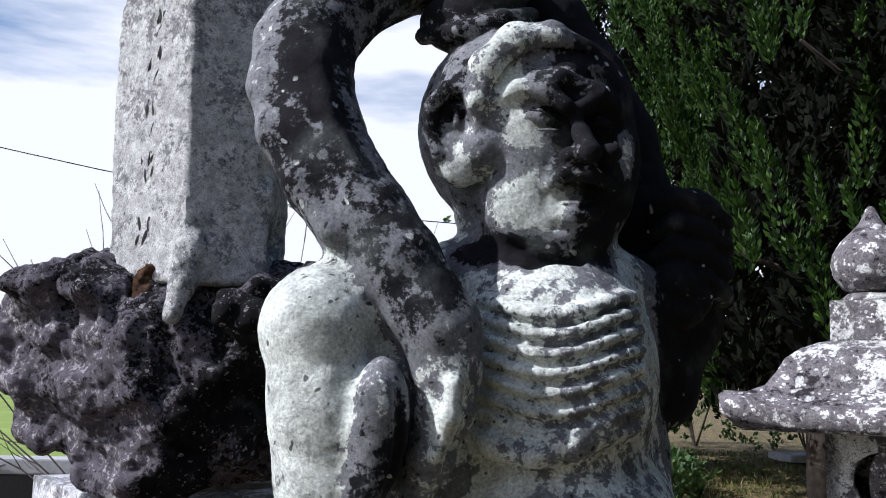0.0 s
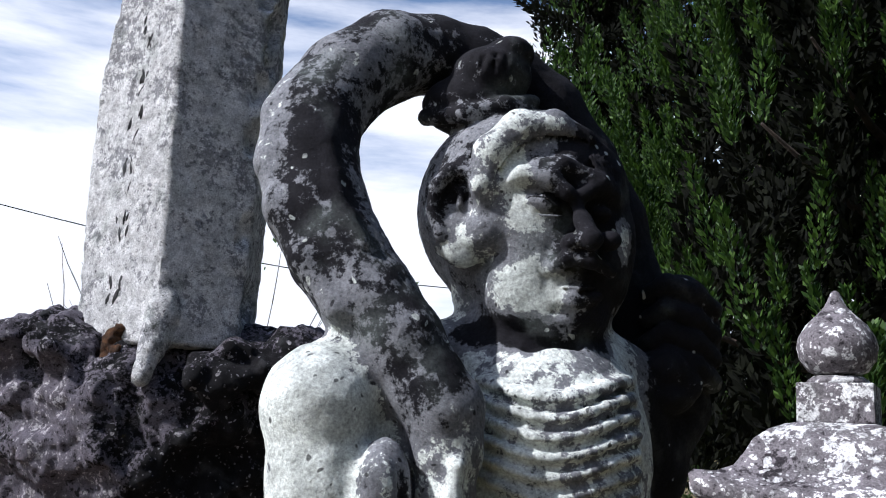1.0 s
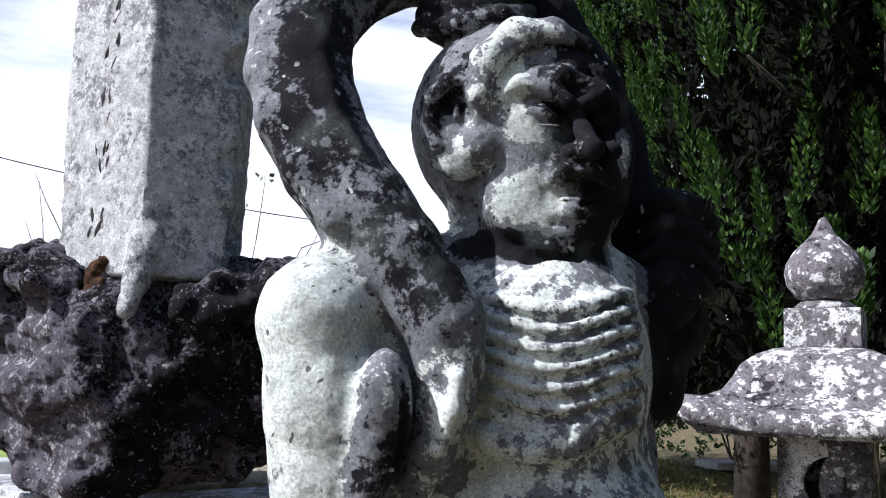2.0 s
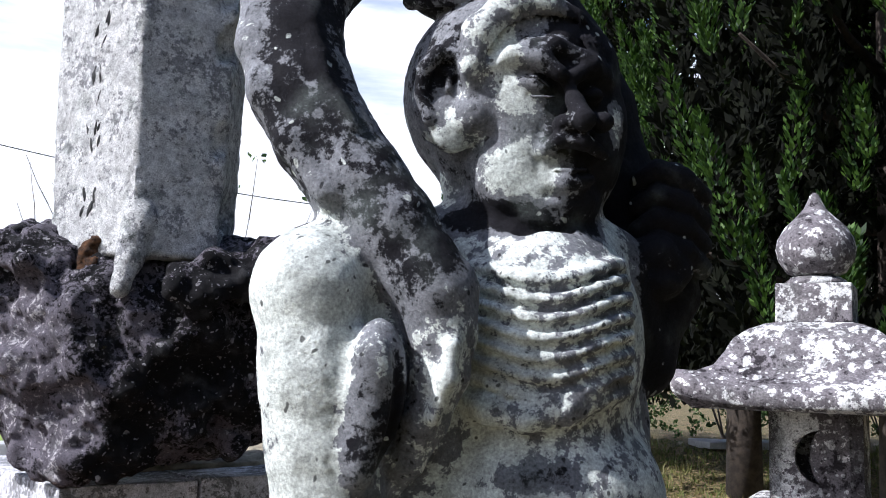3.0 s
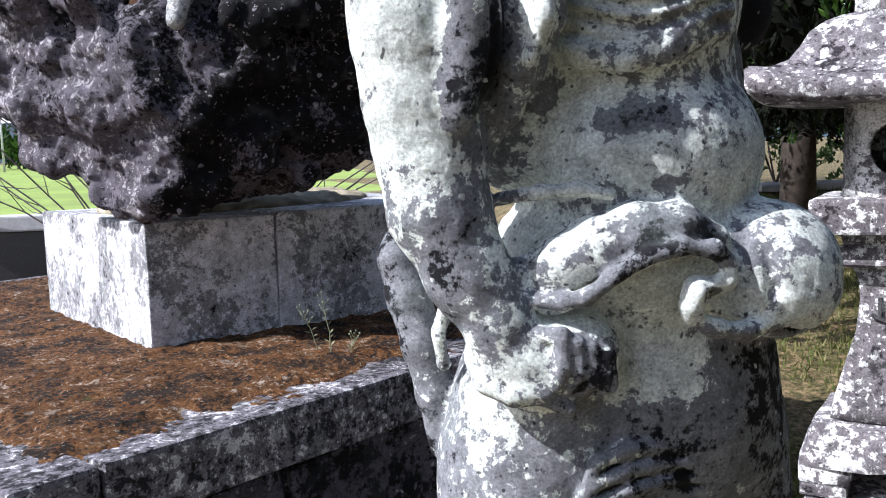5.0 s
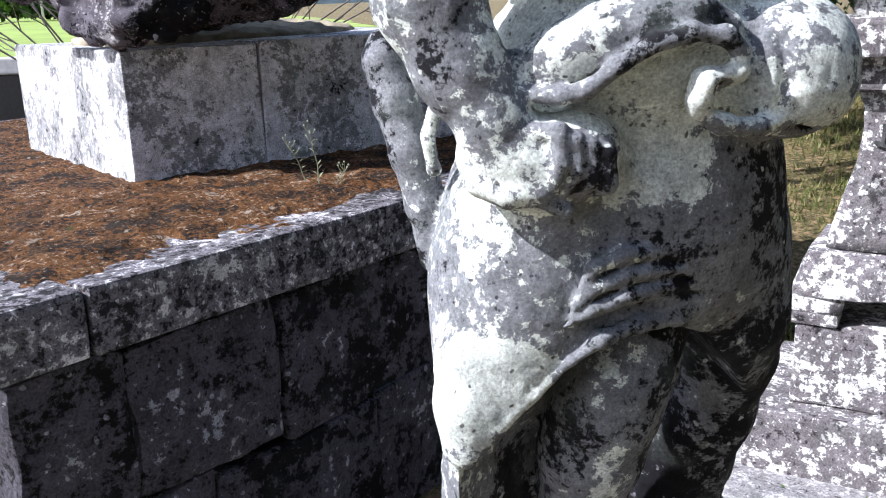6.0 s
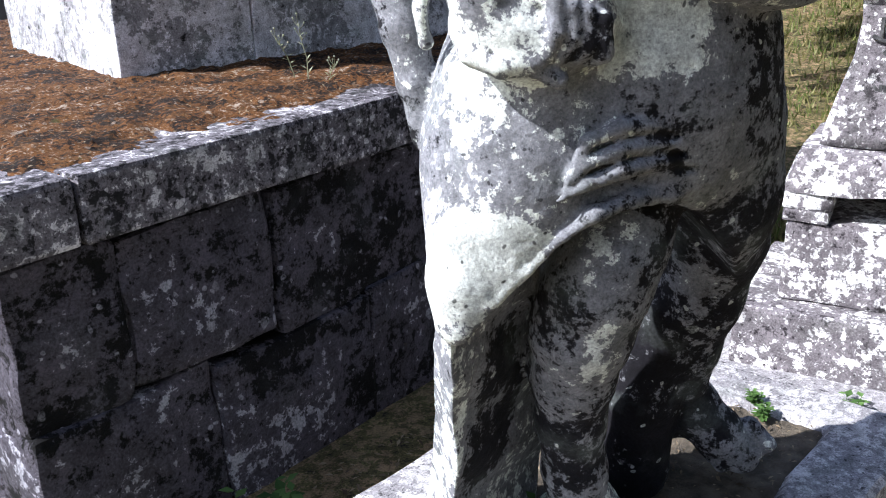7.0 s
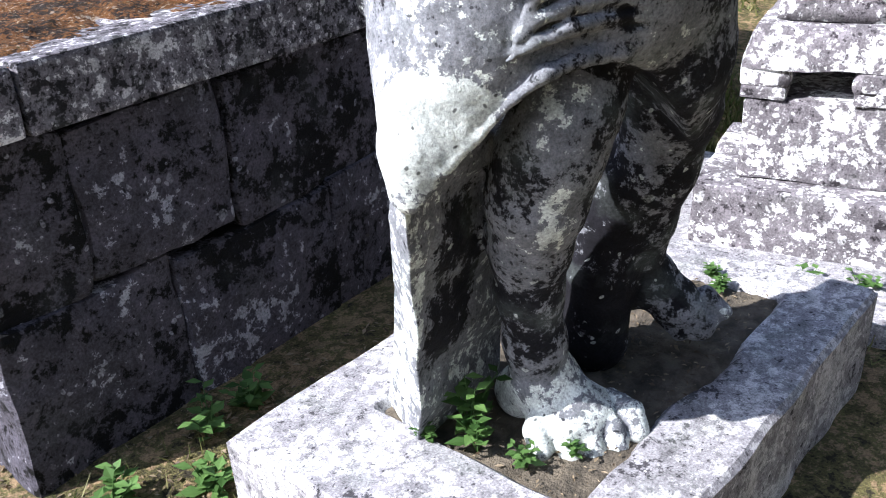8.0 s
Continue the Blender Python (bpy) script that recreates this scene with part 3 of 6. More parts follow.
# ---- the stone lantern ----
def make_lantern():
    top = new("stone_lantern")
    top.matrix_world = Matrix.Translation(world(1.12, 2.72, 0.02)) @ Matrix.Rotation(TURN - radians(30), 4, "Z")
    tagged(top, "weathered stone lantern with onion jewel and upturned roof", "stone lantern")
    z0 = -0.02
    part("jewel", lathe([(0.05, 2.035 + z0), (0.082, 2.05 + z0), (0.105, 2.085 + z0), (0.112, 2.12 + z0), (0.106, 2.15 + z0), (0.085, 2.185 + z0), (0.055, 2.215 + z0), (0.032, 2.24 + z0), (0.02, 2.265 + z0), (0.012, 2.284 + z0), (0.003, 2.29 + z0)]), LANTERN, top, at=pose(0, 0, 0), smooth=True)
    part("jewel_seat", lathe([(0.088, 2.012 + z0), (0.085, 2.024 + z0), (0.068, 2.036 + z0)]), LANTERN, top, smooth=True)
    part("jewel_box", block(0.205, 0.205, 0.115, 0.006, 2, 0.002, 3), LANTERN, top, at=pose(0, 0, 1.898 + z0))
    prof = [(0.30, 1.652, 0.0), (0.335, 1.656, 0.03), (0.347, 1.665, 0.035), (0.350, 1.692, 0.052), (0.338, 1.712, 0.045), (0.29, 1.735, 0.02), (0.25, 1.768, 0.005), (0.225, 1.81, 0), (0.205, 1.848, 0), (0.17, 1.876, 0), (0.13, 1.893, 0), (0.10, 1.90, 0)]
    part("roof", squares([(w, h + z0, l) for w, h, l in prof], 12), LANTERN, top, smooth=True)
    # fire box: four walls, the front one pierced by a crescent
    fb0, fb1, w = 1.392 + z0, 1.66 + z0, 0.122
    for k in range(4):
        bm = bmesh.new()
        outer = [(-w, fb0), (w, fb0), (w, fb1), (-w, fb1)]
        cz = (fb0 + fb1) / 2
        hole = []
        for i in range(13):
            a = math.pi / 2 + math.pi * i / 12
            hole.append((0.02 + 0.075 * math.cos(a), cz + 0.075 * math.sin(a)))
        for i in range(1, 12):
            a = 1.5 * math.pi - math.pi * i / 12
            hole.append((0.02 + 0.034 * math.cos(a), cz + 0.075 * math.sin(a)))
        rings = [outer, hole]
        edges = []
        for ring in rings:
            vs = [bm.verts.new((x, -w, z)) for x, z in ring]
            edges += [bm.edges.new((vs[i], vs[(i + 1) % len(vs)])) for i in range(len(vs))]
        bmesh.ops.triangle_fill(bm, use_beauty=True, use_dissolve=False, edges=edges)
        got = bmesh.ops.extrude_face_region(bm, geom=bm.faces[:])
        bmesh.ops.translate(bm, verts=[v for v in got["geom"] if isinstance(v, bmesh.types.BMVert)], vec=(0, 0.035, 0))
        bmesh.ops.recalc_face_normals(bm, faces=bm.faces[:])
        part("fire_box_wall", bm, LANTERN, top, at=pose(0, 0, 0, 0, 0, 90 * k))
    part("platter", block(0.40, 0.40, 0.10, 0.01, 3, 0.004, 8), LANTERN, top, at=pose(0, 0, 1.294 + z0))
    part("lotus_mould", squares([(0.13, 1.29 + z0, 0), (0.12, 1.262 + z0, 0), (0.135, 1.25 + z0, 0), (0.135, 1.205 + z0, 0), (0.115, 1.195 + z0, 0)][::-1], 8), LANTERN, top, smooth=False)
    shaft = part("shaft", squares([(0.145, 0.76 + z0, 0), (0.14, 0.80 + z0, 0), (0.115, 0.90 + z0, 0), (0.09, 1.00 + z0, 0), (0.078, 1.10 + z0, 0), (0.082, 1.16 + z0, 0), (0.10, 1.20 + z0, 0)], 10), LANTERN, top, smooth=True)
    rng = random.Random(2)
    # carved strokes as dark bars, the cuts' shade in their colour
    for g in range(2):
        for i in range(6):
            bm = bmesh.new()
            made = bmesh.ops.create_cube(bm, size=1.0)["verts"]
            zc = 1.03 - 0.17 * g + rng.uniform(-0.05, 0.05) + z0
            tilt = rng.choice((0, 0, 1.2, 0.7, -0.7))
            wd2 = 0.083 + (1.1 - zc) * 0.11 - 0.003
            cx = rng.uniform(-0.03, 0.03)
            for v in made:
                u, q = v.co.x * 0.009, v.co.z * 0.065
                v.co = Vector((cx + u * math.cos(tilt) - q * math.sin(tilt), -wd2 + v.co.y * 0.016, zc + u * math.sin(tilt) + q * math.cos(tilt)))
            part("stroke", bm, CARVE_SHADE, shaft)
    part("foot_slab", block(0.45, 0.45, 0.13, 0.03, 4, 0.012, 4, 0.86), LANTERN, top, at=pose(0, 0, 0.632 + z0))
    for sx in (-1, 1):
        for sy in (-1, 1):
            foot = part("foot", block(0.125, 0.125, 0.04, 0.008, 2, 0.004, 6 + sx + 2 * sy), LANTERN, top, at=pose(0.15 * sx, 0.15 * sy, 0.548 + z0))
            part("scroll", tube([(0.0, -0.062, 0.060), (0.0, 0.062, 0.060)], [0.036, 0.036], 14), LANTERN, foot, at=pose(-0.035 * sx, 0, 0), smooth=True)
            part("scroll", tube([(-0.062, 0.0, 0.060), (0.062, 0.0, 0.060)], [0.036, 0.036], 14), LANTERN, foot, at=pose(0, -0.035 * sy, 0), smooth=True)
            part("scroll_core", block(0.115, 0.115, 0.06, 0.01, 1, 0.003, 9), LANTERN, foot, at=pose(0.008 * sx, 0.008 * sy, 0.036))
    part("upper_step", block(0.42, 0.42, 0.245, 0.018, 4, 0.006, 14, 0.96), LANTERN, top, at=pose(0, 0, 0.305 + z0))
    part("lower_step", block(0.62, 0.30, 0.21, 0.014, 4, 0.006, 17), LANTERN, top, at=pose(0, -0.155, 0.097 + z0))
    part("lower_step", block(0.62, 0.30, 0.21, 0.014, 4, 0.006, 18), LANTERN, top, at=pose(0, 0.155, 0.097 + z0))


make_lantern()
pav = block(1.15, 1.1, 0.10, 0.012, 3, 0.006, 25)
pv = part("paving_slab", pav, BASE)
pv.matrix_world = Matrix.Translation(world(1.15, 2.62, 0.018)) @ Matrix.Rotation(TURN - radians(30), 4, "Z")
tagged(pv, "damp grey paving slab under the lantern", "paving slab", kind="structure")


# ---- the statue and its base slab ----
SLAB = 0.30


def make_statue():
    # low-tone cuts put the shade of creases and undercuts into the colour
    c = Clay((-0.36, 1.08, 0.24), (0.56, 2.00, 2.56), 0.0048)
    PALE, SKIN, GREY, DARK = 0.92, 0.76, 0.5, 0.28
    # trunk: narrow bony chest over a swelling belly
    c.ball((0.130, 1.440, 1.774), (0.158, 0.155, 0.20), 0.03, SKIN)
    c.ball((0.089, 1.490, 1.925), (0.20, 0.10, 0.075), 0.04, SKIN)
    c.ball((0.140, 1.460, 1.545), (0.185, 0.185, 0.16), 0.035, SKIN)
    c.ball((0.131, 1.530, 1.640), (0.19, 0.12, 0.25), 0.03, GREY)
    # neck with sinews and the pit under the chin
    c.limb((0.071, 1.515, 2.029), (0.070, 1.475, 1.914), 0.082, 0.092, 0.02, SKIN)
    c.chain((-0.004, 1.470, 2.018, 0.0159), (0.040, 1.430, 1.950, 0.0137), (0.096, 1.390, 1.912, 0.0099), k=0.02, tone=SKIN)
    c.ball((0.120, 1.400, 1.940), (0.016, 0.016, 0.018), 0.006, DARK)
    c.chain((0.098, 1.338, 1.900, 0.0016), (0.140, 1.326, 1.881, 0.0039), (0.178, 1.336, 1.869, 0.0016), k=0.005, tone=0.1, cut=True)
    # collar bones and ribs
    c.chain((0.014, 1.420, 1.913, 0.0135), (0.076, 1.355, 1.895, 0.0113), (0.122, 1.335, 1.878, 0.0095), k=0.02, tone=SKIN)
    c.chain((0.143, 1.345, 1.884, 0.0096), (0.189, 1.375, 1.876, 0.0115), (0.223, 1.420, 1.844, 0.0118), k=0.02, tone=SKIN)
    cr, cf, cz = (0.130, 1.440, 1.774)
    for i in range(8):
        z = cz - 0.088 + 0.0262 * i
        row = []
        for s in range(10):
            r = cr - 0.105 + 0.0245 * s
            zz = z - 0.020 * math.sin(0.5 * s - 0.3) + 0.006
            q = 1 - ((r - cr) / 0.158) ** 2 - ((zz - cz) / 0.20) ** 2
            row.append((r, cf - 0.155 * math.sqrt(max(q, 0.05)) - 0.003, zz, 0.0088))
        c.chain(*row, k=0.012, tone=0.8)
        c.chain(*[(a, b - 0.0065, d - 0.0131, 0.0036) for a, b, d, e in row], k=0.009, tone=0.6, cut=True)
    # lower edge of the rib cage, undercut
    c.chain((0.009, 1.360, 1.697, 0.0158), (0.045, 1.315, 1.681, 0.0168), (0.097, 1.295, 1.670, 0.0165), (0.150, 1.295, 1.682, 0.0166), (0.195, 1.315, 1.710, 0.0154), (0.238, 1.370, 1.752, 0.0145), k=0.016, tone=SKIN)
    # the undercut below the ribs is toned dark, as its shade
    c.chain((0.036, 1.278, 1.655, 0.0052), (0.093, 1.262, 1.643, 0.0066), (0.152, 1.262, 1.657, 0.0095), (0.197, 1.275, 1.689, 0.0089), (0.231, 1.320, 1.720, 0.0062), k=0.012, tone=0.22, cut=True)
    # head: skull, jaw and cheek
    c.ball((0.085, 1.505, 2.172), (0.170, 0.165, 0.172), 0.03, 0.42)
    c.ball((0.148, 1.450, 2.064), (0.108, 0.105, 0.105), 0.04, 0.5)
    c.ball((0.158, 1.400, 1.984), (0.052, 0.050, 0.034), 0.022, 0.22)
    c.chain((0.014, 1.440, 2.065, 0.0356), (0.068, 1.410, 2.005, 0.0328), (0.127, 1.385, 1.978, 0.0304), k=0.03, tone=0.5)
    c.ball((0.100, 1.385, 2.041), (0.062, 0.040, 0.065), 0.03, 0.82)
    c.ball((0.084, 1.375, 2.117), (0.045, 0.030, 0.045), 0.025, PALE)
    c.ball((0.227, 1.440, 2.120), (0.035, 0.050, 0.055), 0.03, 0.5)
    # shadow line under the jaw, cut and toned dark
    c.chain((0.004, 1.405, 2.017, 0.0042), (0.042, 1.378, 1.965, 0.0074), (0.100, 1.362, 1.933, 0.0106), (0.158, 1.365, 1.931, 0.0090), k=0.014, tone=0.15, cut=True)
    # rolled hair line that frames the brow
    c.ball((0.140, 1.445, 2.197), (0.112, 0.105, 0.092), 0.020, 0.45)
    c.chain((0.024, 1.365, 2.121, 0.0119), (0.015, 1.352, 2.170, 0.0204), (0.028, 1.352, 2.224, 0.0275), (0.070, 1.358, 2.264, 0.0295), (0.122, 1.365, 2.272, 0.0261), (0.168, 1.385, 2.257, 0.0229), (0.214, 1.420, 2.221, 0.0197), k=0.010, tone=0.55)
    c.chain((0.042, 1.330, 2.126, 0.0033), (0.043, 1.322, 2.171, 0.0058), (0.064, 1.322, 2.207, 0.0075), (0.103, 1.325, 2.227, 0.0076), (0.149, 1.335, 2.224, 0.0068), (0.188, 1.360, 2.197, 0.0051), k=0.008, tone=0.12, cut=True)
    for i in range(34):
        a = math.pi * (0.94 - 0.86 * i / 33)
        u, w = math.cos(a), math.sin(a)
        hr, hf, hz = (0.110, 1.345, 2.168)
        c.limb((hr + 0.068 * u, hf - 0.010 + 0.03 * (1 - w) * (u > 0), hz + 0.066 * w), (hr + 0.125 * u, hf + 0.034, hz + 0.124 * w), 0.0025, 0.0035, 0.004, None, True)
    # brow knots, eyes sunk below them
    c.chain((0.049, 1.345, 2.174, 0.0068), (0.075, 1.334, 2.187, 0.0118), (0.113, 1.325, 2.180, 0.0142), (0.140, 1.322, 2.157, 0.0125), k=0.012, tone=0.62)
    # right brow toned dark: the face's shaded half, in the colour
    c.chain((0.164, 1.335, 2.158, 0.0109), (0.192, 1.355, 2.183, 0.0137), (0.223, 1.390, 2.171, 0.0105), k=0.012, tone=0.12)
    c.chain((0.096, 1.337, 2.204, 0.0076), (0.134, 1.335, 2.205, 0.0093), (0.173, 1.345, 2.194, 0.0076), k=0.014, tone=0.3)
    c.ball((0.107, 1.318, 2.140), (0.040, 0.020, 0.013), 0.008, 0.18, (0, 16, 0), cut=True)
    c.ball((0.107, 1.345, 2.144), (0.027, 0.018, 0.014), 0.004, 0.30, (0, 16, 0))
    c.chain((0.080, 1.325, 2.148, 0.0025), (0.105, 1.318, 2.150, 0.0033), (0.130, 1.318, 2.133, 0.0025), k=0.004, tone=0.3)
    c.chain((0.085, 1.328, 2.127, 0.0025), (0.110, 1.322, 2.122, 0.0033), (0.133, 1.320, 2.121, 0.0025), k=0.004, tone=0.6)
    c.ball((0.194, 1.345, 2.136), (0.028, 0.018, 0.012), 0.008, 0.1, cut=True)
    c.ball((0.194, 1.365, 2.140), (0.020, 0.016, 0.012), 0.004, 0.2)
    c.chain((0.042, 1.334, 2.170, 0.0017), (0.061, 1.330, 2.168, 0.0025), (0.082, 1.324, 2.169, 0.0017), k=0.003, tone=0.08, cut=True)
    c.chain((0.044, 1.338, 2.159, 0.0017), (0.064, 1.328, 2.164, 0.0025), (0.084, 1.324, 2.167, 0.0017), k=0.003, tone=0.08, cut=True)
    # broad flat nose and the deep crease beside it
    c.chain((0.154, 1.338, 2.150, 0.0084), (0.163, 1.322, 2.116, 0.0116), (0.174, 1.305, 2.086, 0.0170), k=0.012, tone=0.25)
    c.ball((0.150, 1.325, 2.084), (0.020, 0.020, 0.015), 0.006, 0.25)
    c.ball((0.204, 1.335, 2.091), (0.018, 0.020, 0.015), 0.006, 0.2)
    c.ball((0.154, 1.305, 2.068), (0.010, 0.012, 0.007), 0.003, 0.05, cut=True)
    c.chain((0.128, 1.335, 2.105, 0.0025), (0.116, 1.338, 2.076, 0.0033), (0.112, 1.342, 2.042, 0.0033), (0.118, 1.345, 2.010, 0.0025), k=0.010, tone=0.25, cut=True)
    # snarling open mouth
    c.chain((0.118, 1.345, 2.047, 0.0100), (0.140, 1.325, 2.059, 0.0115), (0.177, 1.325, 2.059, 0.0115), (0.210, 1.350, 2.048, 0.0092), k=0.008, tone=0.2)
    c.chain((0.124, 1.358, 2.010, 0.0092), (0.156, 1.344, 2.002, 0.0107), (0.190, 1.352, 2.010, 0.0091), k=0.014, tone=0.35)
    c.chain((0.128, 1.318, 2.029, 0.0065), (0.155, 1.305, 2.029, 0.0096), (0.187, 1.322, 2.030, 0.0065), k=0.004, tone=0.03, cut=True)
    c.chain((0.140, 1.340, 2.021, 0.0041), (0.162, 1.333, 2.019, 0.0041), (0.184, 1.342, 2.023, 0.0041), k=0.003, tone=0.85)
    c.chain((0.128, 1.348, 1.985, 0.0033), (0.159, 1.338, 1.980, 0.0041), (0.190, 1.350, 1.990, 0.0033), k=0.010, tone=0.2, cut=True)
    # tied top knot lying against the scarf
    c.ball((0.002, 1.490, 2.347), (0.088, 0.07, 0.052), 0.016, 0.22)
    c.ball((0.029, 1.465, 2.394), (0.066, 0.06, 0.048), 0.014, 0.25)
    c.ball((0.058, 1.460, 2.431), (0.040, 0.045, 0.026), 0.010, 0.25)
    c.chain((-0.077, 1.470, 2.317, 0.0151), (-0.015, 1.425, 2.311, 0.0146), (0.048, 1.420, 2.327, 0.0137), (0.095, 1.440, 2.342, 0.0120), k=0.008, tone=0.3)
    c.chain((-0.024, 1.405, 2.319, 0.0045), (0.029, 1.395, 2.332, 0.0045), (0.084, 1.410, 2.348, 0.0045), k=0.006, tone=0.08, cut=True)
    c.limb((-0.02, 1.402, 2.34), (-0.005, 1.412, 2.405), 0.003, 0.003, 0.005, 0.12, True)
    c.limb((-0.001, 1.402, 2.341), (0.013, 1.412, 2.406), 0.003, 0.003, 0.005, 0.12, True)
    c.limb((0.019, 1.402, 2.342), (0.032, 1.412, 2.407), 0.003, 0.003, 0.005, 0.12, True)
    c.limb((0.039, 1.402, 2.343), (0.05, 1.412, 2.407), 0.003, 0.003, 0.005, 0.12, True)
    c.limb((0.059, 1.402, 2.343), (0.068, 1.412, 2.408), 0.003, 0.003, 0.005, 0.12, True)
    c.limb((0.079, 1.402, 2.344), (0.087, 1.412, 2.409), 0.003, 0.003, 0.005, 0.12, True)
    # ear with a long broad lobe
    c.ball((-0.021, 1.400, 2.141), (0.048, 0.030, 0.080), 0.014, 0.62)
    c.chain((0.016, 1.362, 2.168, 0.0069), (-0.001, 1.358, 2.191, 0.0094), (-0.031, 1.360, 2.195, 0.0112), (-0.053, 1.368, 2.172, 0.0112), (-0.057, 1.376, 2.134, 0.0103), (-0.043, 1.374, 2.098, 0.0111), k=0.005, tone=0.4)
    c.ball((-0.009, 1.380, 2.090), (0.036, 0.016, 0.042), 0.010, PALE)
    c.ball((0.022, 1.365, 2.103), (0.030, 0.022, 0.030), 0.015, 0.7)
    c.ball((-0.020, 1.352, 2.155), (0.019, 0.022, 0.024), 0.005, 0.06, cut=True)
    c.chain((-0.033, 1.372, 2.175, 0.0052), (-0.015, 1.366, 2.168, 0.0060), (-0.017, 1.366, 2.142, 0.0060), k=0.004, tone=0.6)
    c.chain((0.011, 1.345, 2.120, 0.0050), (0.029, 1.338, 2.128, 0.0059), (0.036, 1.332, 2.148, 0.0042), k=0.005, tone=0.1, cut=True)
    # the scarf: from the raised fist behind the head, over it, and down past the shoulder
    # far strand toned black: dark crust, with its shade put into the colour
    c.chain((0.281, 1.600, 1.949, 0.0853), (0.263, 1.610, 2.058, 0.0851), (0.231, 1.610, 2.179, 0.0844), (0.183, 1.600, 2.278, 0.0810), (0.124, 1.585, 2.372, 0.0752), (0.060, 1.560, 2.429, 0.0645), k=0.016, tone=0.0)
    c.chain((0.060, 1.560, 2.431, 0.0625), (-0.001, 1.540, 2.448, 0.0620), (-0.071, 1.520, 2.452, 0.0652), (-0.145, 1.480, 2.427, 0.0750), (-0.208, 1.440, 2.367, 0.0745), (-0.250, 1.400, 2.282, 0.0735), (-0.249, 1.370, 2.200, 0.0746), (-0.227, 1.345, 2.123, 0.0742), (-0.190, 1.325, 2.052, 0.0706), (-0.141, 1.310, 1.985, 0.0683), (-0.091, 1.290, 1.921, 0.0626), (-0.048, 1.278, 1.860, 0.0553), (-0.029, 1.272, 1.832, 0.0524), (-0.023, 1.272, 1.780, 0.0462), k=0.010, tone=0.40)
    c.chain((-0.257, 1.420, 2.378, 0.0184), (-0.303, 1.370, 2.276, 0.0193), (-0.299, 1.330, 2.186, 0.0185), (-0.273, 1.295, 2.104, 0.0178), (-0.231, 1.275, 2.032, 0.0158), (-0.179, 1.255, 1.959, 0.0138), k=0.022, tone=0.5)
    c.chain((-0.204, 1.365, 2.310, 0.0053), (-0.216, 1.315, 2.219, 0.0059), (-0.196, 1.280, 2.133, 0.0056), (-0.147, 1.255, 2.055, 0.0047), k=0.018, tone=0.15)
    c.chain((-0.013, 1.275, 1.840, 0.0424), (-0.015, 1.272, 1.782, 0.0416), (-0.020, 1.272, 1.727, 0.0380), (-0.038, 1.278, 1.666, 0.0309), (-0.061, 1.290, 1.611, 0.0239), (-0.087, 1.300, 1.561, 0.0120), k=0.010, tone=0.62)
    c.chain((-0.007, 1.225, 1.761, 0.0098), (-0.011, 1.225, 1.719, 0.0098), (-0.028, 1.235, 1.671, 0.0085), k=0.016, tone=0.8)
    c.chain((-0.047, 1.222, 1.761, 0.0042), (-0.052, 1.228, 1.706, 0.0049), (-0.068, 1.240, 1.650, 0.0050), (-0.088, 1.250, 1.600, 0.0043), k=0.008, tone=0.2, cut=True)
    # hanging arm: shoulder cap, upper arm with its inner muscle, forearm
    c.ball((-0.192, 1.290, 1.836), (0.080, 0.085, 0.080), 0.03, PALE)
    c.chain((-0.135, 1.360, 1.917, 0.0501), (-0.182, 1.300, 1.852, 0.0597), k=0.03, tone=PALE)
    c.chain((-0.195, 1.280, 1.827, 0.0736), (-0.182, 1.280, 1.738, 0.0714), (-0.176, 1.285, 1.705, 0.0755), (-0.169, 1.290, 1.631, 0.0730), (-0.158, 1.295, 1.556, 0.0705), k=0.02, tone=PALE)
    c.chain((-0.158, 1.295, 1.563, 0.0705), (-0.148, 1.290, 1.481, 0.0659), (-0.113, 1.280, 1.399, 0.0551), (-0.073, 1.270, 1.330, 0.0459), k=0.02, tone=0.72)
    c.chain((-0.123, 1.320, 1.843, 0.0470), (-0.101, 1.325, 1.753, 0.0504), (-0.103, 1.330, 1.631, 0.0462), k=0.02, tone=0.5)
    c.ball((-0.105, 1.232, 1.703), (0.042, 0.036, 0.092), 0.014, 0.42, (0, 4, 0))
    c.ball((-0.102, 1.214, 1.736), (0.026, 0.024, 0.038), 0.012, 0.66)
    c.ball((-0.119, 1.230, 1.626), (0.028, 0.025, 0.048), 0.010, 0.42)
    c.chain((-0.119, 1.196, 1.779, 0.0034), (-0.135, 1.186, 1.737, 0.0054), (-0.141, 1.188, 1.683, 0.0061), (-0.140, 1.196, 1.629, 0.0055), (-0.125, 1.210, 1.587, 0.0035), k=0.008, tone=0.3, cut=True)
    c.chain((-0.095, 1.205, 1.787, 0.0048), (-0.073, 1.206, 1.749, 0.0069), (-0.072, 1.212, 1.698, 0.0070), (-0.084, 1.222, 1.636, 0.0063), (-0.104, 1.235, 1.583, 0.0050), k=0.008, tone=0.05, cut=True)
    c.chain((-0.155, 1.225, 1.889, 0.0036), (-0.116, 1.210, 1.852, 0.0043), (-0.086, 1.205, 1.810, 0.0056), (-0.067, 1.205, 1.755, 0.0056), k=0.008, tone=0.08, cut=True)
    c.ball((-0.036, 1.420, 1.664), (0.10, 0.10, 0.17), 0.02, GREY)
    # fist held at the hip, seen from its back
    c.chain((-0.073, 1.270, 1.330, 0.0445), (-0.051, 1.272, 1.292, 0.0421), k=0.014, tone=0.74)
    c.ball((-0.026, 1.280, 1.279), (0.095, 0.056, 0.062), 0.014, 0.80, (0, 8, 0))
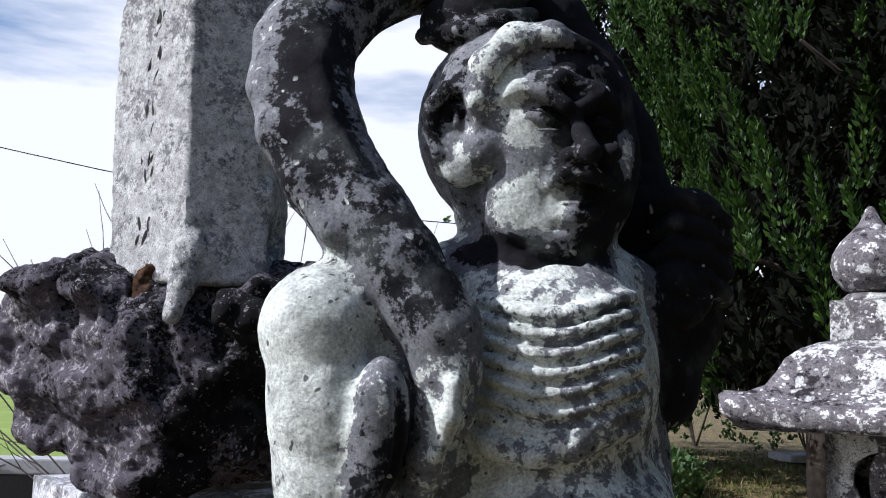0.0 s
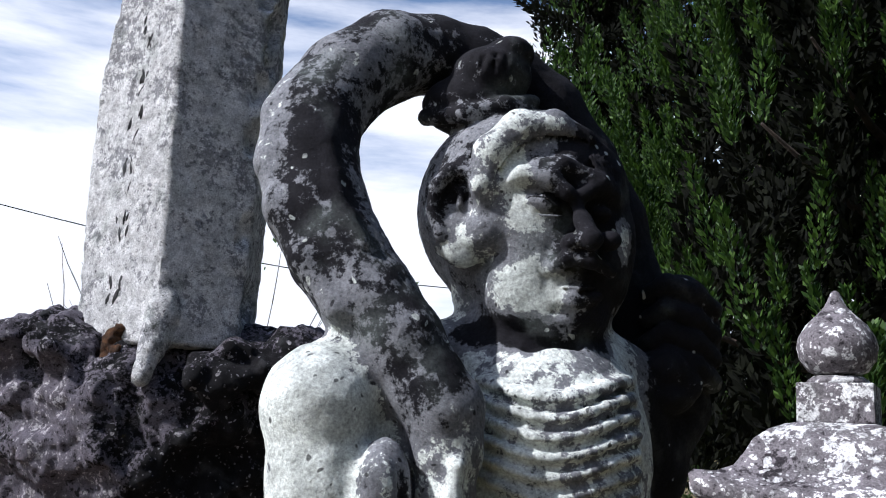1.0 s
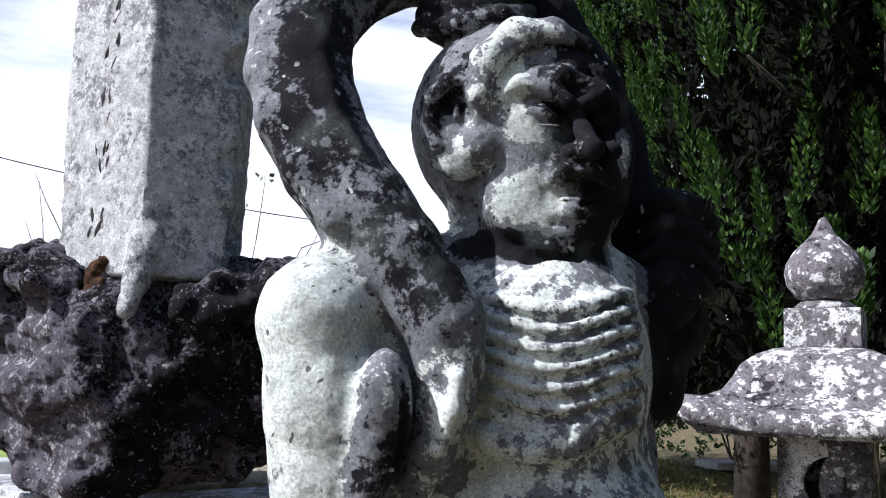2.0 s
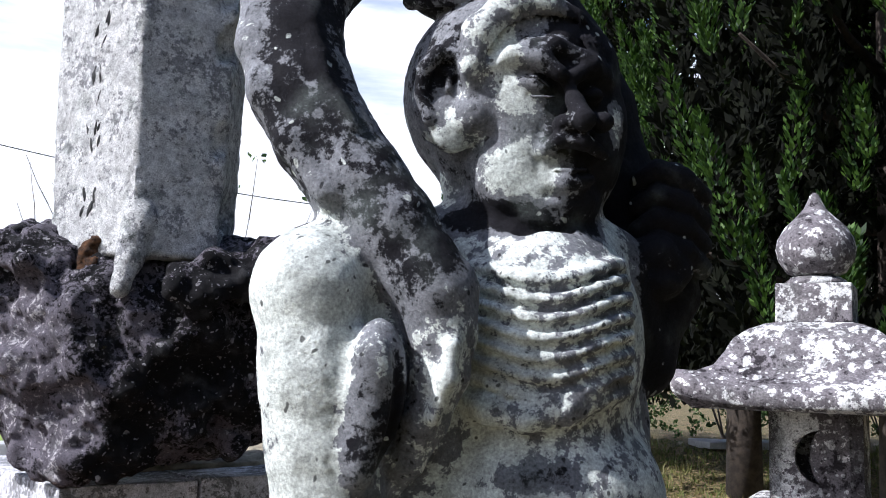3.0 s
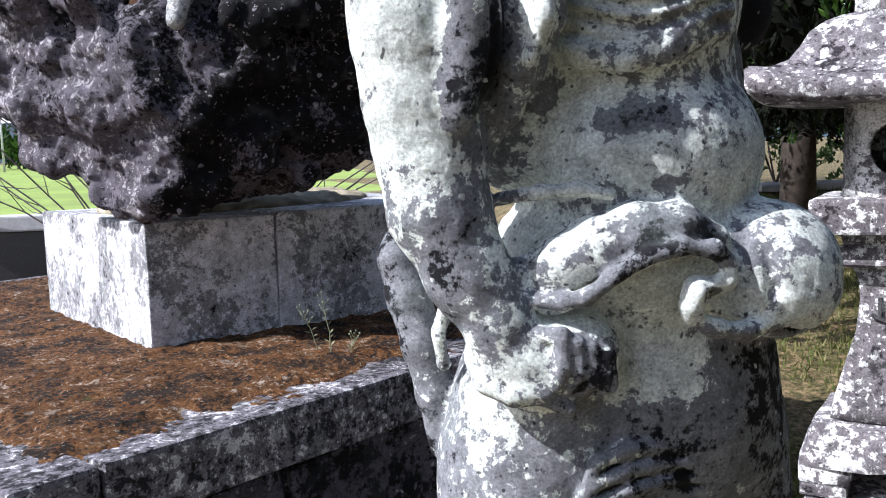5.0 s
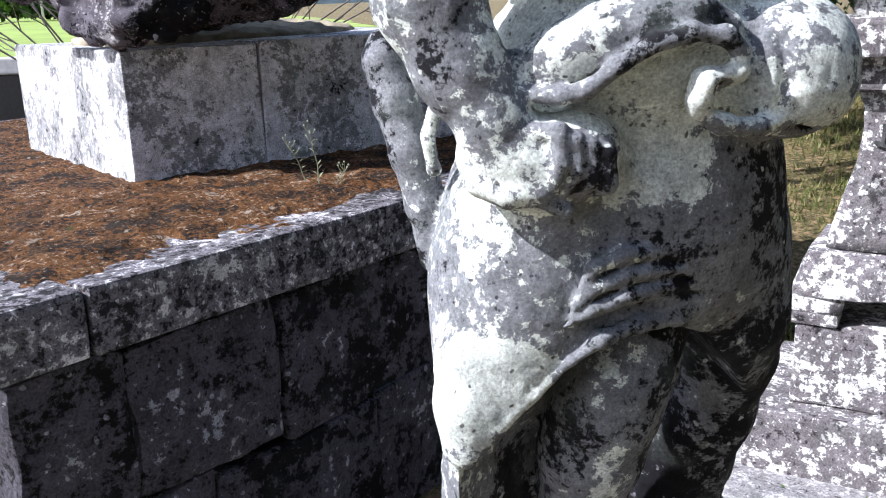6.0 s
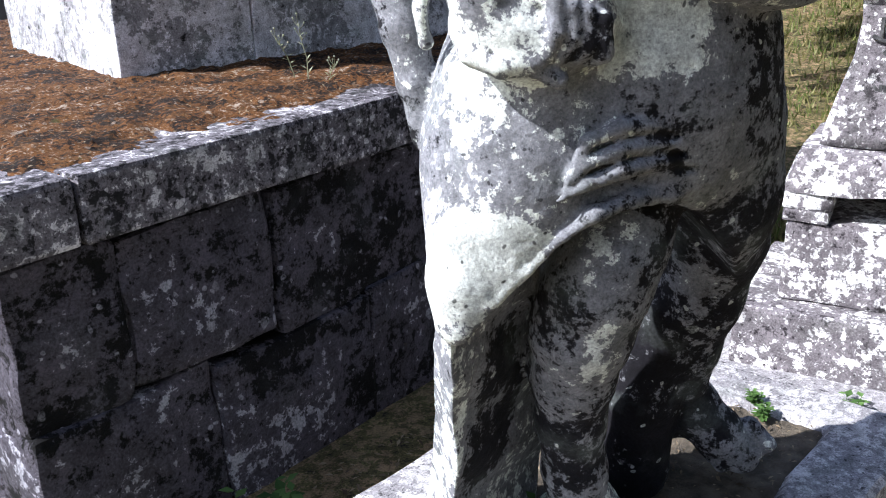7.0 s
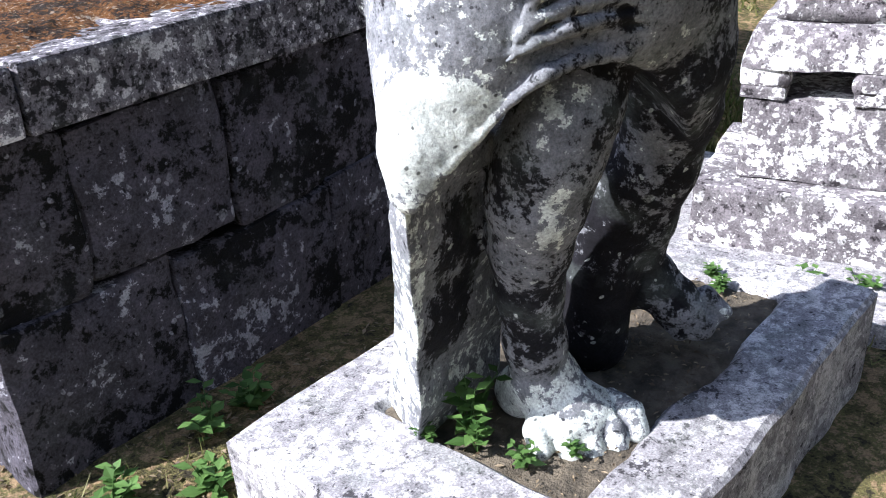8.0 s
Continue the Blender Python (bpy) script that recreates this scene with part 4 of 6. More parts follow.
    c.ball((0.032, 1.288, 1.287), (0.056, 0.052, 0.055), 0.014, 0.72)
    c.chain((-0.091, 1.262, 1.256, 0.0182), (-0.057, 1.246, 1.244, 0.0166), (-0.019, 1.238, 1.248, 0.0151), k=0.010, tone=0.66)
    c.chain((-0.019, 1.245, 1.243, 0.0139), (0.012, 1.245, 1.223, 0.0125), k=0.006, tone=0.5)
    c.chain((-0.024, 1.24, 1.322, 0.0115), (0.003, 1.226, 1.321, 0.0127), (0.006, 1.226, 1.284, 0.0128), (-0.007, 1.236, 1.252, 0.011), k=0.003, tone=0.55)
    c.chain((-0.01, 1.212, 1.313, 0.002), (-0.007, 1.21, 1.286, 0.0027), (-0.017, 1.216, 1.261, 0.002), k=0.004, tone=0.05, cut=True)
    c.chain((-0.005, 1.24, 1.314, 0.0115), (0.022, 1.23, 1.311, 0.0128), (0.025, 1.232, 1.274, 0.0129), (0.013, 1.242, 1.25, 0.011), k=0.003, tone=0.47)
    c.chain((0.008, 1.212, 1.304, 0.002), (0.011, 1.21, 1.277, 0.0027), (0.001, 1.216, 1.252, 0.002), k=0.004, tone=0.05, cut=True)
    c.chain((0.013, 1.24, 1.305, 0.0116), (0.041, 1.234, 1.302, 0.0129), (0.044, 1.238, 1.264, 0.013), (0.032, 1.248, 1.249, 0.0111), k=0.003, tone=0.39)
    c.chain((0.026, 1.212, 1.295, 0.002), (0.029, 1.21, 1.269, 0.0027), (0.02, 1.216, 1.243, 0.002), k=0.004, tone=0.05, cut=True)
    c.chain((0.031, 1.24, 1.296, 0.0116), (0.06, 1.238, 1.293, 0.0129), (0.064, 1.244, 1.254, 0.0131), (0.052, 1.254, 1.247, 0.0112), k=0.003, tone=0.31)
    c.chain((0.044, 1.212, 1.287, 0.002), (0.047, 1.21, 1.26, 0.0027), (0.038, 1.216, 1.234, 0.002), k=0.004, tone=0.05, cut=True)
    c.chain((-0.031, 1.218, 1.306, 0.0013), (-0.014, 1.216, 1.321, 0.0020), (0.015, 1.214, 1.329, 0.0020), k=0.004, tone=0.1, cut=True)
    c.chain((-0.020, 1.225, 1.338, 0.0027), (-0.037, 1.222, 1.323, 0.0027), (-0.054, 1.222, 1.314, 0.0020), k=0.006, tone=0.2, cut=True)
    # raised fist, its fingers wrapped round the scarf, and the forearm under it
    # the raised fist's low tones are crust plus painted shade
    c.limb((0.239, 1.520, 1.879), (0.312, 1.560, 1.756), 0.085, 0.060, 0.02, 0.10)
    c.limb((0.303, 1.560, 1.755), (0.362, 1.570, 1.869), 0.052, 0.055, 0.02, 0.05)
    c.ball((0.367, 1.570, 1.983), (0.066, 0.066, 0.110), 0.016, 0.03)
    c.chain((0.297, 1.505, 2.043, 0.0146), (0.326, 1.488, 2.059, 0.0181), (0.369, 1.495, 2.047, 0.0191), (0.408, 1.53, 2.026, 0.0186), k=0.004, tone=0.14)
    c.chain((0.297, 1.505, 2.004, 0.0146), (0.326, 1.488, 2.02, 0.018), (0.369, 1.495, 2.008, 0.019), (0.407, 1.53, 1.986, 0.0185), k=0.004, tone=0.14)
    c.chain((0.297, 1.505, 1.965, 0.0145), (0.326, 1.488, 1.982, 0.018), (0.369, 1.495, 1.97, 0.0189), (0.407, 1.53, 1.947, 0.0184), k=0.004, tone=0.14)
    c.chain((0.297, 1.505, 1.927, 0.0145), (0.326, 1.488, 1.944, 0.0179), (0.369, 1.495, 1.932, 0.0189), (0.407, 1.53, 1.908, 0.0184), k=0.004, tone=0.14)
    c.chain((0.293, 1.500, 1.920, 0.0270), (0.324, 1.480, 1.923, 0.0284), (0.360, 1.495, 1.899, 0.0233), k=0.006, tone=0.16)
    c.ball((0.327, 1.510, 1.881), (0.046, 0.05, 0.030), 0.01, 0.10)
    # waist cloth with its cord, and the flap with a rolled, scalloped edge
    c.ball((0.128, 1.470, 1.398), (0.205, 0.20, 0.125), 0.02, SKIN)
    c.ball((0.122, 1.510, 1.196), (0.245, 0.215, 0.27), 0.04, GREY)
    c.chain((-0.067, 1.300, 1.494, 0.0091), (-0.016, 1.278, 1.503, 0.0096), (0.032, 1.272, 1.505, 0.0096), (0.072, 1.270, 1.497, 0.0088), k=0.010, tone=SKIN)
    c.chain((0.066, 1.262, 1.490, 0.0037), (0.044, 1.258, 1.460, 0.0044), (0.004, 1.262, 1.431, 0.0044), (-0.054, 1.280, 1.408, 0.0037), k=0.006, tone=0.15, cut=True)
    c.chain((-0.026, 1.300, 1.387, 0.0349), (0.014, 1.285, 1.404, 0.0374), (0.058, 1.278, 1.428, 0.0401), (0.109, 1.275, 1.446, 0.0370), (0.161, 1.275, 1.449, 0.0326), (0.208, 1.285, 1.432, 0.0239), k=0.018, tone=0.80)
    c.chain((-0.033, 1.262, 1.364, 0.0096), (0.006, 1.246, 1.361, 0.0109), (0.037, 1.238, 1.368, 0.0108), (0.073, 1.232, 1.397, 0.0107), (0.115, 1.228, 1.420, 0.0114), (0.158, 1.228, 1.432, 0.0114), (0.199, 1.236, 1.426, 0.0115), (0.219, 1.244, 1.407, 0.0101), k=0.010, tone=0.55)
    c.chain((-0.020, 1.240, 1.341, 0.0058), (0.036, 1.226, 1.348, 0.0071), (0.078, 1.224, 1.375, 0.0085), (0.122, 1.226, 1.399, 0.0093), (0.165, 1.230, 1.410, 0.0086), k=0.008, tone=0.25, cut=True)
    c.chain((0.220, 1.248, 1.408, 0.0109), (0.218, 1.246, 1.385, 0.0116), (0.199, 1.246, 1.378, 0.0130), (0.180, 1.244, 1.373, 0.0188), (0.173, 1.246, 1.354, 0.0174), k=0.008, tone=PALE)
    c.ball((0.199, 1.228, 1.366), (0.016, 0.020, 0.010), 0.004, 0.1, (0, -30, 0), cut=True)
    c.ball((0.300, 1.385, 1.384), (0.112, 0.115, 0.096), 0.02, 0.6)
    c.ball((0.308, 1.360, 1.348), (0.092, 0.085, 0.060), 0.02, SKIN)
    c.chain((0.265, 1.300, 1.460, 0.0038), (0.279, 1.277, 1.418, 0.0059), (0.287, 1.275, 1.365, 0.0052), (0.280, 1.280, 1.331, 0.0030), k=0.012, tone=0.3, cut=True)
    c.chain((0.315, 1.325, 1.433, 0.0031), (0.330, 1.322, 1.387, 0.0054), (0.332, 1.325, 1.343, 0.0039), k=0.010, tone=0.3, cut=True)
    c.chain((0.175, 1.255, 1.338, 0.0117), (0.205, 1.258, 1.320, 0.0132), (0.250, 1.275, 1.312, 0.0127), (0.308, 1.315, 1.315, 0.0131), (0.357, 1.370, 1.338, 0.0120), k=0.012, tone=0.72)
    c.chain((0.176, 1.245, 1.322, 0.0058), (0.221, 1.250, 1.298, 0.0080), (0.280, 1.275, 1.297, 0.0082), (0.345, 1.330, 1.311, 0.0070), k=0.008, tone=0.12, cut=True)
    c.chain((0.248, 1.315, 1.470, 0.0038), (0.252, 1.295, 1.430, 0.0045), (0.238, 1.278, 1.395, 0.0037), k=0.008, tone=0.2, cut=True)
    c.chain((0.278, 1.335, 1.271, 0.0037), (0.285, 1.335, 1.218, 0.0045), (0.284, 1.345, 1.154, 0.0038), k=0.008, tone=0.15, cut=True)
    # skirt drawn tight over the near thigh, its corner hanging in a point
    c.chain((-0.002, 1.425, 1.167, 0.1444), (-0.024, 1.415, 1.078, 0.1377), (-0.047, 1.395, 1.008, 0.1131), (-0.072, 1.365, 0.951, 0.0811), (-0.097, 1.330, 0.902, 0.0463), (-0.114, 1.305, 0.867, 0.0237), k=0.03, tone=0.62)
    c.chain((-0.110, 1.330, 0.992, 0.0408), (-0.118, 1.315, 0.931, 0.0345), (-0.123, 1.305, 0.880, 0.0220), k=0.03, tone=0.92)
    c.chain((0.038, 1.390, 1.033, 0.0771), (0.116, 1.420, 1.072, 0.0987), (0.199, 1.460, 1.092, 0.1095), k=0.03, tone=0.6)
    c.chain((0.246, 1.530, 1.098, 0.1455), (0.267, 1.560, 0.985, 0.1358), (0.294, 1.600, 0.900, 0.1050), k=0.03, tone=0.34)
    c.chain((-0.118, 1.292, 0.855, 0.0047), (-0.075, 1.290, 0.906, 0.0054), (-0.020, 1.290, 0.956, 0.0054), (0.026, 1.290, 1.004, 0.0061), (0.066, 1.285, 1.037, 0.0112), (0.118, 1.305, 1.049, 0.0121), (0.178, 1.335, 1.047, 0.0109), (0.216, 1.360, 1.058, 0.0095), k=0.012, tone=0.5)
    c.chain((0.016, 1.272, 1.061, 0.0037), (0.053, 1.274, 1.082, 0.0096), (0.099, 1.286, 1.095, 0.0118), (0.156, 1.312, 1.098, 0.0113), (0.212, 1.35, 1.09, 0.007), k=0.006, tone=0.5)
    c.chain((0.014, 1.258, 1.054, 0.0037), (0.054, 1.258, 1.074, 0.0058), (0.1, 1.27, 1.086, 0.0066), (0.153, 1.296, 1.088, 0.006), (0.205, 1.335, 1.082, 0.0038), k=0.005, tone=0.25, cut=True)
    c.chain((0.022, 1.272, 1.075, 0.0037), (0.052, 1.274, 1.11, 0.0095), (0.098, 1.286, 1.123, 0.0118), (0.156, 1.312, 1.123, 0.0113), (0.211, 1.35, 1.111, 0.007), k=0.006, tone=0.5)
    c.chain((0.02, 1.258, 1.067, 0.0036), (0.054, 1.258, 1.101, 0.0058), (0.099, 1.27, 1.114, 0.0065), (0.152, 1.296, 1.113, 0.0059), (0.204, 1.335, 1.103, 0.0038), k=0.005, tone=0.25, cut=True)
    c.chain((0.027, 1.272, 1.088, 0.0037), (0.052, 1.274, 1.138, 0.0094), (0.098, 1.286, 1.151, 0.0117), (0.155, 1.312, 1.149, 0.0112), (0.21, 1.35, 1.131, 0.0069), k=0.006, tone=0.5)
    c.chain((0.026, 1.258, 1.081, 0.0036), (0.053, 1.258, 1.129, 0.0057), (0.099, 1.27, 1.141, 0.0065), (0.151, 1.296, 1.138, 0.0059), (0.203, 1.335, 1.123, 0.0038), k=0.005, tone=0.25, cut=True)
    c.chain((0.211, 1.355, 1.089, 0.0070), (0.232, 1.365, 1.110, 0.0094), (0.259, 1.385, 1.120, 0.0079), k=0.01, tone=0.45)
    # the hem stands free of the legs
    sl, (gx, gy, gz) = c.near((-0.36, 1.08, 0.24), (0.56, 2.00, 1.2))
    hx, hz2 = zip(*[(q[0], q[2]) for q in ((-0.166, 1.290, 0.833, 0.0008), (-0.118, 1.288, 0.843, 0.0008), (-0.075, 1.282, 0.893, 0.0008), (-0.021, 1.280, 0.944, 0.0008), (0.024, 1.280, 0.990, 0.0008), (0.066, 1.285, 1.019, 0.0008), (0.119, 1.305, 1.033, 0.0008), (0.179, 1.335, 1.031, 0.0008), (0.237, 1.400, 0.997, 0.0008), (0.341, 1.500, 0.870, 0.0009), (0.423, 1.550, 0.836, 0.0009))])
    hem = np.interp(gx, hx, hz2)
    c.put(sl, ((gz - hem + 0.22 * np.maximum(gy - 1.40, 0)) * 0.8 + 0 * gy).astype(np.float32), 0.008, 0.3, True)
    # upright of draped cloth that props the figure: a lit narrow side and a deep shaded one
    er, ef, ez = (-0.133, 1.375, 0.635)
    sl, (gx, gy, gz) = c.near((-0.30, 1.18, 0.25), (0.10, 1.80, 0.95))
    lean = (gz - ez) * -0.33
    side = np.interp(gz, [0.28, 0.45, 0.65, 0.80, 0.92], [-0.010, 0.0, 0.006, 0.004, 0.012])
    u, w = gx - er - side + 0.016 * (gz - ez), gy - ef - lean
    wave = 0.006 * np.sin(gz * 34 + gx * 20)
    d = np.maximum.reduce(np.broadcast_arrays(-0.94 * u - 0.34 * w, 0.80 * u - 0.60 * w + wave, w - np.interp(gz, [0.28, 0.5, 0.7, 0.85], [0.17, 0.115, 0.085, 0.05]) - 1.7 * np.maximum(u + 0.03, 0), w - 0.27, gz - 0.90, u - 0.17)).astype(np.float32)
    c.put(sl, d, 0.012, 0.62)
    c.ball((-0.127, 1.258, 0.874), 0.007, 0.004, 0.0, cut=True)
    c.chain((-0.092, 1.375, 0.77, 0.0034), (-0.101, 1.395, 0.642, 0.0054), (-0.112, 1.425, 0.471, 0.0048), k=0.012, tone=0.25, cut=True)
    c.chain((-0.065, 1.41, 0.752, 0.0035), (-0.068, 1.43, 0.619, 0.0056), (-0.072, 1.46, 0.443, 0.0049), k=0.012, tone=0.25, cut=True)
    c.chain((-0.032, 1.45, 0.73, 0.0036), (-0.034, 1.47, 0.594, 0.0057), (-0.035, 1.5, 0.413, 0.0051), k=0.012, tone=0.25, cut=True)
    # tail of the scarf behind the elbow
    c.chain((-0.227, 1.500, 1.425, 0.0147), (-0.222, 1.490, 1.398, 0.0277), (-0.204, 1.480, 1.338, 0.0327), (-0.182, 1.470, 1.264, 0.0329), (-0.167, 1.470, 1.188, 0.0284), (-0.159, 1.470, 1.101, 0.0187), k=0.012, tone=0.42)
    c.chain((-0.145, 1.370, 1.340, 0.0105), (-0.153, 1.375, 1.302, 0.0129), (-0.150, 1.385, 1.254, 0.0116), k=0.008, tone=0.72)
    c.ball((-0.135, 1.370, 1.285), (0.012, 0.035, 0.030), 0.006, 0.1, cut=True)
    # nearer leg and foot
    c.chain((0.148, 1.460, 1.002, 0.0775), (0.122, 1.430, 0.943, 0.0774), (0.095, 1.425, 0.875, 0.0788), (0.077, 1.445, 0.794, 0.0783), (0.070, 1.480, 0.698, 0.0673), (0.071, 1.505, 0.600, 0.0565), (0.083, 1.530, 0.480, 0.0541), (0.095, 1.550, 0.393, 0.0549), k=0.025, tone=0.34)
    c.ball((0.095, 1.368, 0.926), (0.045, 0.030, 0.050), 0.02, 0.6)
    c.chain((0.069, 1.600, 0.322, 0.0551), (0.105, 1.550, 0.379, 0.0593), (0.140, 1.530, 0.339, 0.0593), k=0.02, tone=0.72)
    c.ball((0.149, 1.520, 0.322), (0.088, 0.075, 0.050), 0.02, 0.82, (0, 0, 18))
    c.chain((0.094, 1.51, 0.34, 0.023), (0.076, 1.47, 0.322, 0.0237), (0.084, 1.455, 0.292, 0.0237), k=0.003, tone=0.78)
    c.chain((0.125, 1.503, 0.347, 0.0229), (0.129, 1.463, 0.303, 0.0237), (0.137, 1.448, 0.272, 0.0237), k=0.003, tone=0.78)
    c.chain((0.116, 1.463, 0.394, 0.002), (0.102, 1.426, 0.339, 0.004), (0.109, 1.42, 0.295, 0.0051), k=0.004, tone=0.08, cut=True)
    c.chain((0.157, 1.507, 0.346, 0.023), (0.173, 1.467, 0.301, 0.0238), (0.181, 1.452, 0.27, 0.0238), k=0.003, tone=0.78)
    c.chain((0.147, 1.467, 0.391, 0.002), (0.145, 1.43, 0.337, 0.004), (0.153, 1.424, 0.293, 0.0051), k=0.004, tone=0.08, cut=True)
    c.chain((0.191, 1.519, 0.34, 0.0232), (0.217, 1.479, 0.308, 0.0239), (0.225, 1.464, 0.278, 0.0239), k=0.003, tone=0.78)
    c.chain((0.18, 1.479, 0.382, 0.002), (0.188, 1.442, 0.344, 0.004), (0.196, 1.436, 0.3, 0.0051), k=0.004, tone=0.08, cut=True)
    c.chain((0.227, 1.54, 0.327, 0.0235), (0.259, 1.5, 0.325, 0.0241), (0.267, 1.485, 0.294, 0.0241), k=0.003, tone=0.78)
    c.chain((0.216, 1.5, 0.367, 0.0021), (0.228, 1.463, 0.359, 0.0041), (0.237, 1.457, 0.315, 0.0051), k=0.004, tone=0.08, cut=True)
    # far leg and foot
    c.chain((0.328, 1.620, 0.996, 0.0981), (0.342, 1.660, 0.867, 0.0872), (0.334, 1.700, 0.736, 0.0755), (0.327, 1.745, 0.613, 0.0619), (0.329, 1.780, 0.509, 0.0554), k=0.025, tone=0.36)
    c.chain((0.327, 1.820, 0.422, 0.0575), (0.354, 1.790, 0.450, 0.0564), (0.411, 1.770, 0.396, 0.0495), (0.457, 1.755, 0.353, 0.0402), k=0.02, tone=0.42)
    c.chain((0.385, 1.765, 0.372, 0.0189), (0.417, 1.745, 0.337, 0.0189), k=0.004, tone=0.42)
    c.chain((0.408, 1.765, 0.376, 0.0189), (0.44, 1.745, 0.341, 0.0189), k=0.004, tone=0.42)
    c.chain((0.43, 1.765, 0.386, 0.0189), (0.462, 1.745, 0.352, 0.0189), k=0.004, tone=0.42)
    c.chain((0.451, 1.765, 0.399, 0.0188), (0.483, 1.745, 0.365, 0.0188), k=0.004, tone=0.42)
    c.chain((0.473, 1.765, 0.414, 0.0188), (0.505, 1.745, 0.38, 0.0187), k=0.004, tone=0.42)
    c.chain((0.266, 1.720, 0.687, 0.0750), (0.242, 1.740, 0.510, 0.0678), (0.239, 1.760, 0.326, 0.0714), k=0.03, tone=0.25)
    # stains, crusts and painted light and shade, each kept to its place
    # shade on the face's right half, put into the tone
    c.stain_or_shade((0.202, 1.36, 2.119), (0.095, 0.1, 0.15), 0.04)
    c.stain_or_shade((0.135, 1.34, 2.198), (0.07, 0.05, 0.03), 0.3)
    c.stain_or_shade((0.061, 1.34, 2.177), (0.02, 0.03, 0.05), 0.95)
    c.stain_or_shade((0.082, 1.35, 2.12), (0.034, 0.03, 0.03), 0.95)
    c.stain_or_shade((0.097, 1.36, 2.088), (0.06, 0.03, 0.025), 0.4)
    c.stain_or_shade((0.099, 1.36, 2.02), (0.055, 0.04, 0.038), 0.95)
    c.stain_or_shade((0.231, 1.4, 2.102), (0.016, 0.04, 0.04), 0.75)
    # shade under the chin and right of the neck, put into the tone
    c.stain_or_shade((0.071, 1.4, 1.953), (0.1, 0.08, 0.024), 0.12)
    c.stain_or_shade((0.167, 1.42, 1.936), (0.05, 0.06, 0.05), 0.2)
    c.stain_or_shade((-0.044, 1.37, 2.182), (0.05, 0.04, 0.05), 0.28)
    c.stain_or_shade((0.056, 1.35, 2.274), (0.04, 0.03, 0.02), 0.72)
    c.stain_or_shade((-0.148, 1.21, 1.419), (0.04, 0.04, 0.06), 0.45)
    c.stain_or_shade((-0.209, 1.22, 1.637), (0.04, 0.08, 0.12), 1)
    c.stain_or_shade((0.115, 1.23, 1.441), (0.02, 0.03, 0.03), 0.3)
    c.stain_or_shade((0.185, 1.25, 1.452), (0.035, 0.03, 0.02), 0.4)
    c.stain_or_shade((0.104, 1.28, 1.598), (0.06, 0.05, 0.02), 0.45)
    c.stain_or_shade((0.144, 1.3, 1.185), (0.07, 0.08, 0.045), 0.36)
    c.stain_or_shade((0.324, 1.4, 1.171), (0.05, 0.2, 0.1), 0.32)
    c.stain_or_shade((-0.044, 1.25, 1.115), (0.07, 0.05, 0.07), 0.52)
    c.stain_or_shade((-0.09, 1.26, 0.98), (0.09, 0.07, 0.055), 0.98)
    c.stain_or_shade((0.134, 1.3, 1.26), (0.07, 0.05, 0.05), 0.8)
    c.stain_or_shade((0.094, 1.36, 0.782), (0.035, 0.06, 0.07), 0.7)
    c.stain_or_shade((0.112, 1.35, 0.977), (0.06, 0.06, 0.03), 0.66)
    c.stain_or_shade((0.098, 1.32, 1.057), (0.1, 0.05, 0.03), 0.55)
    c.stain_or_shade((0.31, 1.62, 0.8), (0.04, 0.06, 0.05), 0.62)
    # darker left side of the near leg, darker right face of the upright
    c.stain_or_shade((0.024, 1.36, 0.878), (0.035, 0.06, 0.1), 0.3)
    c.stain_or_shade((-0.052, 1.44, 0.591), (0.07, 0.09, 0.22), 0.16)
    # scarf's outer edge toned paler, as its sunlit side
    c.stain_or_shade((-0.303, 1.34, 2.242), (0.03, 0.06, 0.09), 0.62)
    c.stain_or_shade((-0.022, 1.22, 1.902), (0.03, 0.03, 0.04), 0.15)
    c.stain_or_shade((-0.005, 1.21, 1.793), (0.03, 0.03, 0.05), 0.62)
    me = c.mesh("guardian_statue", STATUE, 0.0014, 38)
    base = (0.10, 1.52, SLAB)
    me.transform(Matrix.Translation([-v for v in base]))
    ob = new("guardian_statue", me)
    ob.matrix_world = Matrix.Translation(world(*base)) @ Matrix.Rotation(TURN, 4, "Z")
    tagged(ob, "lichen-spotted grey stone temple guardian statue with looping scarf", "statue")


make_statue()


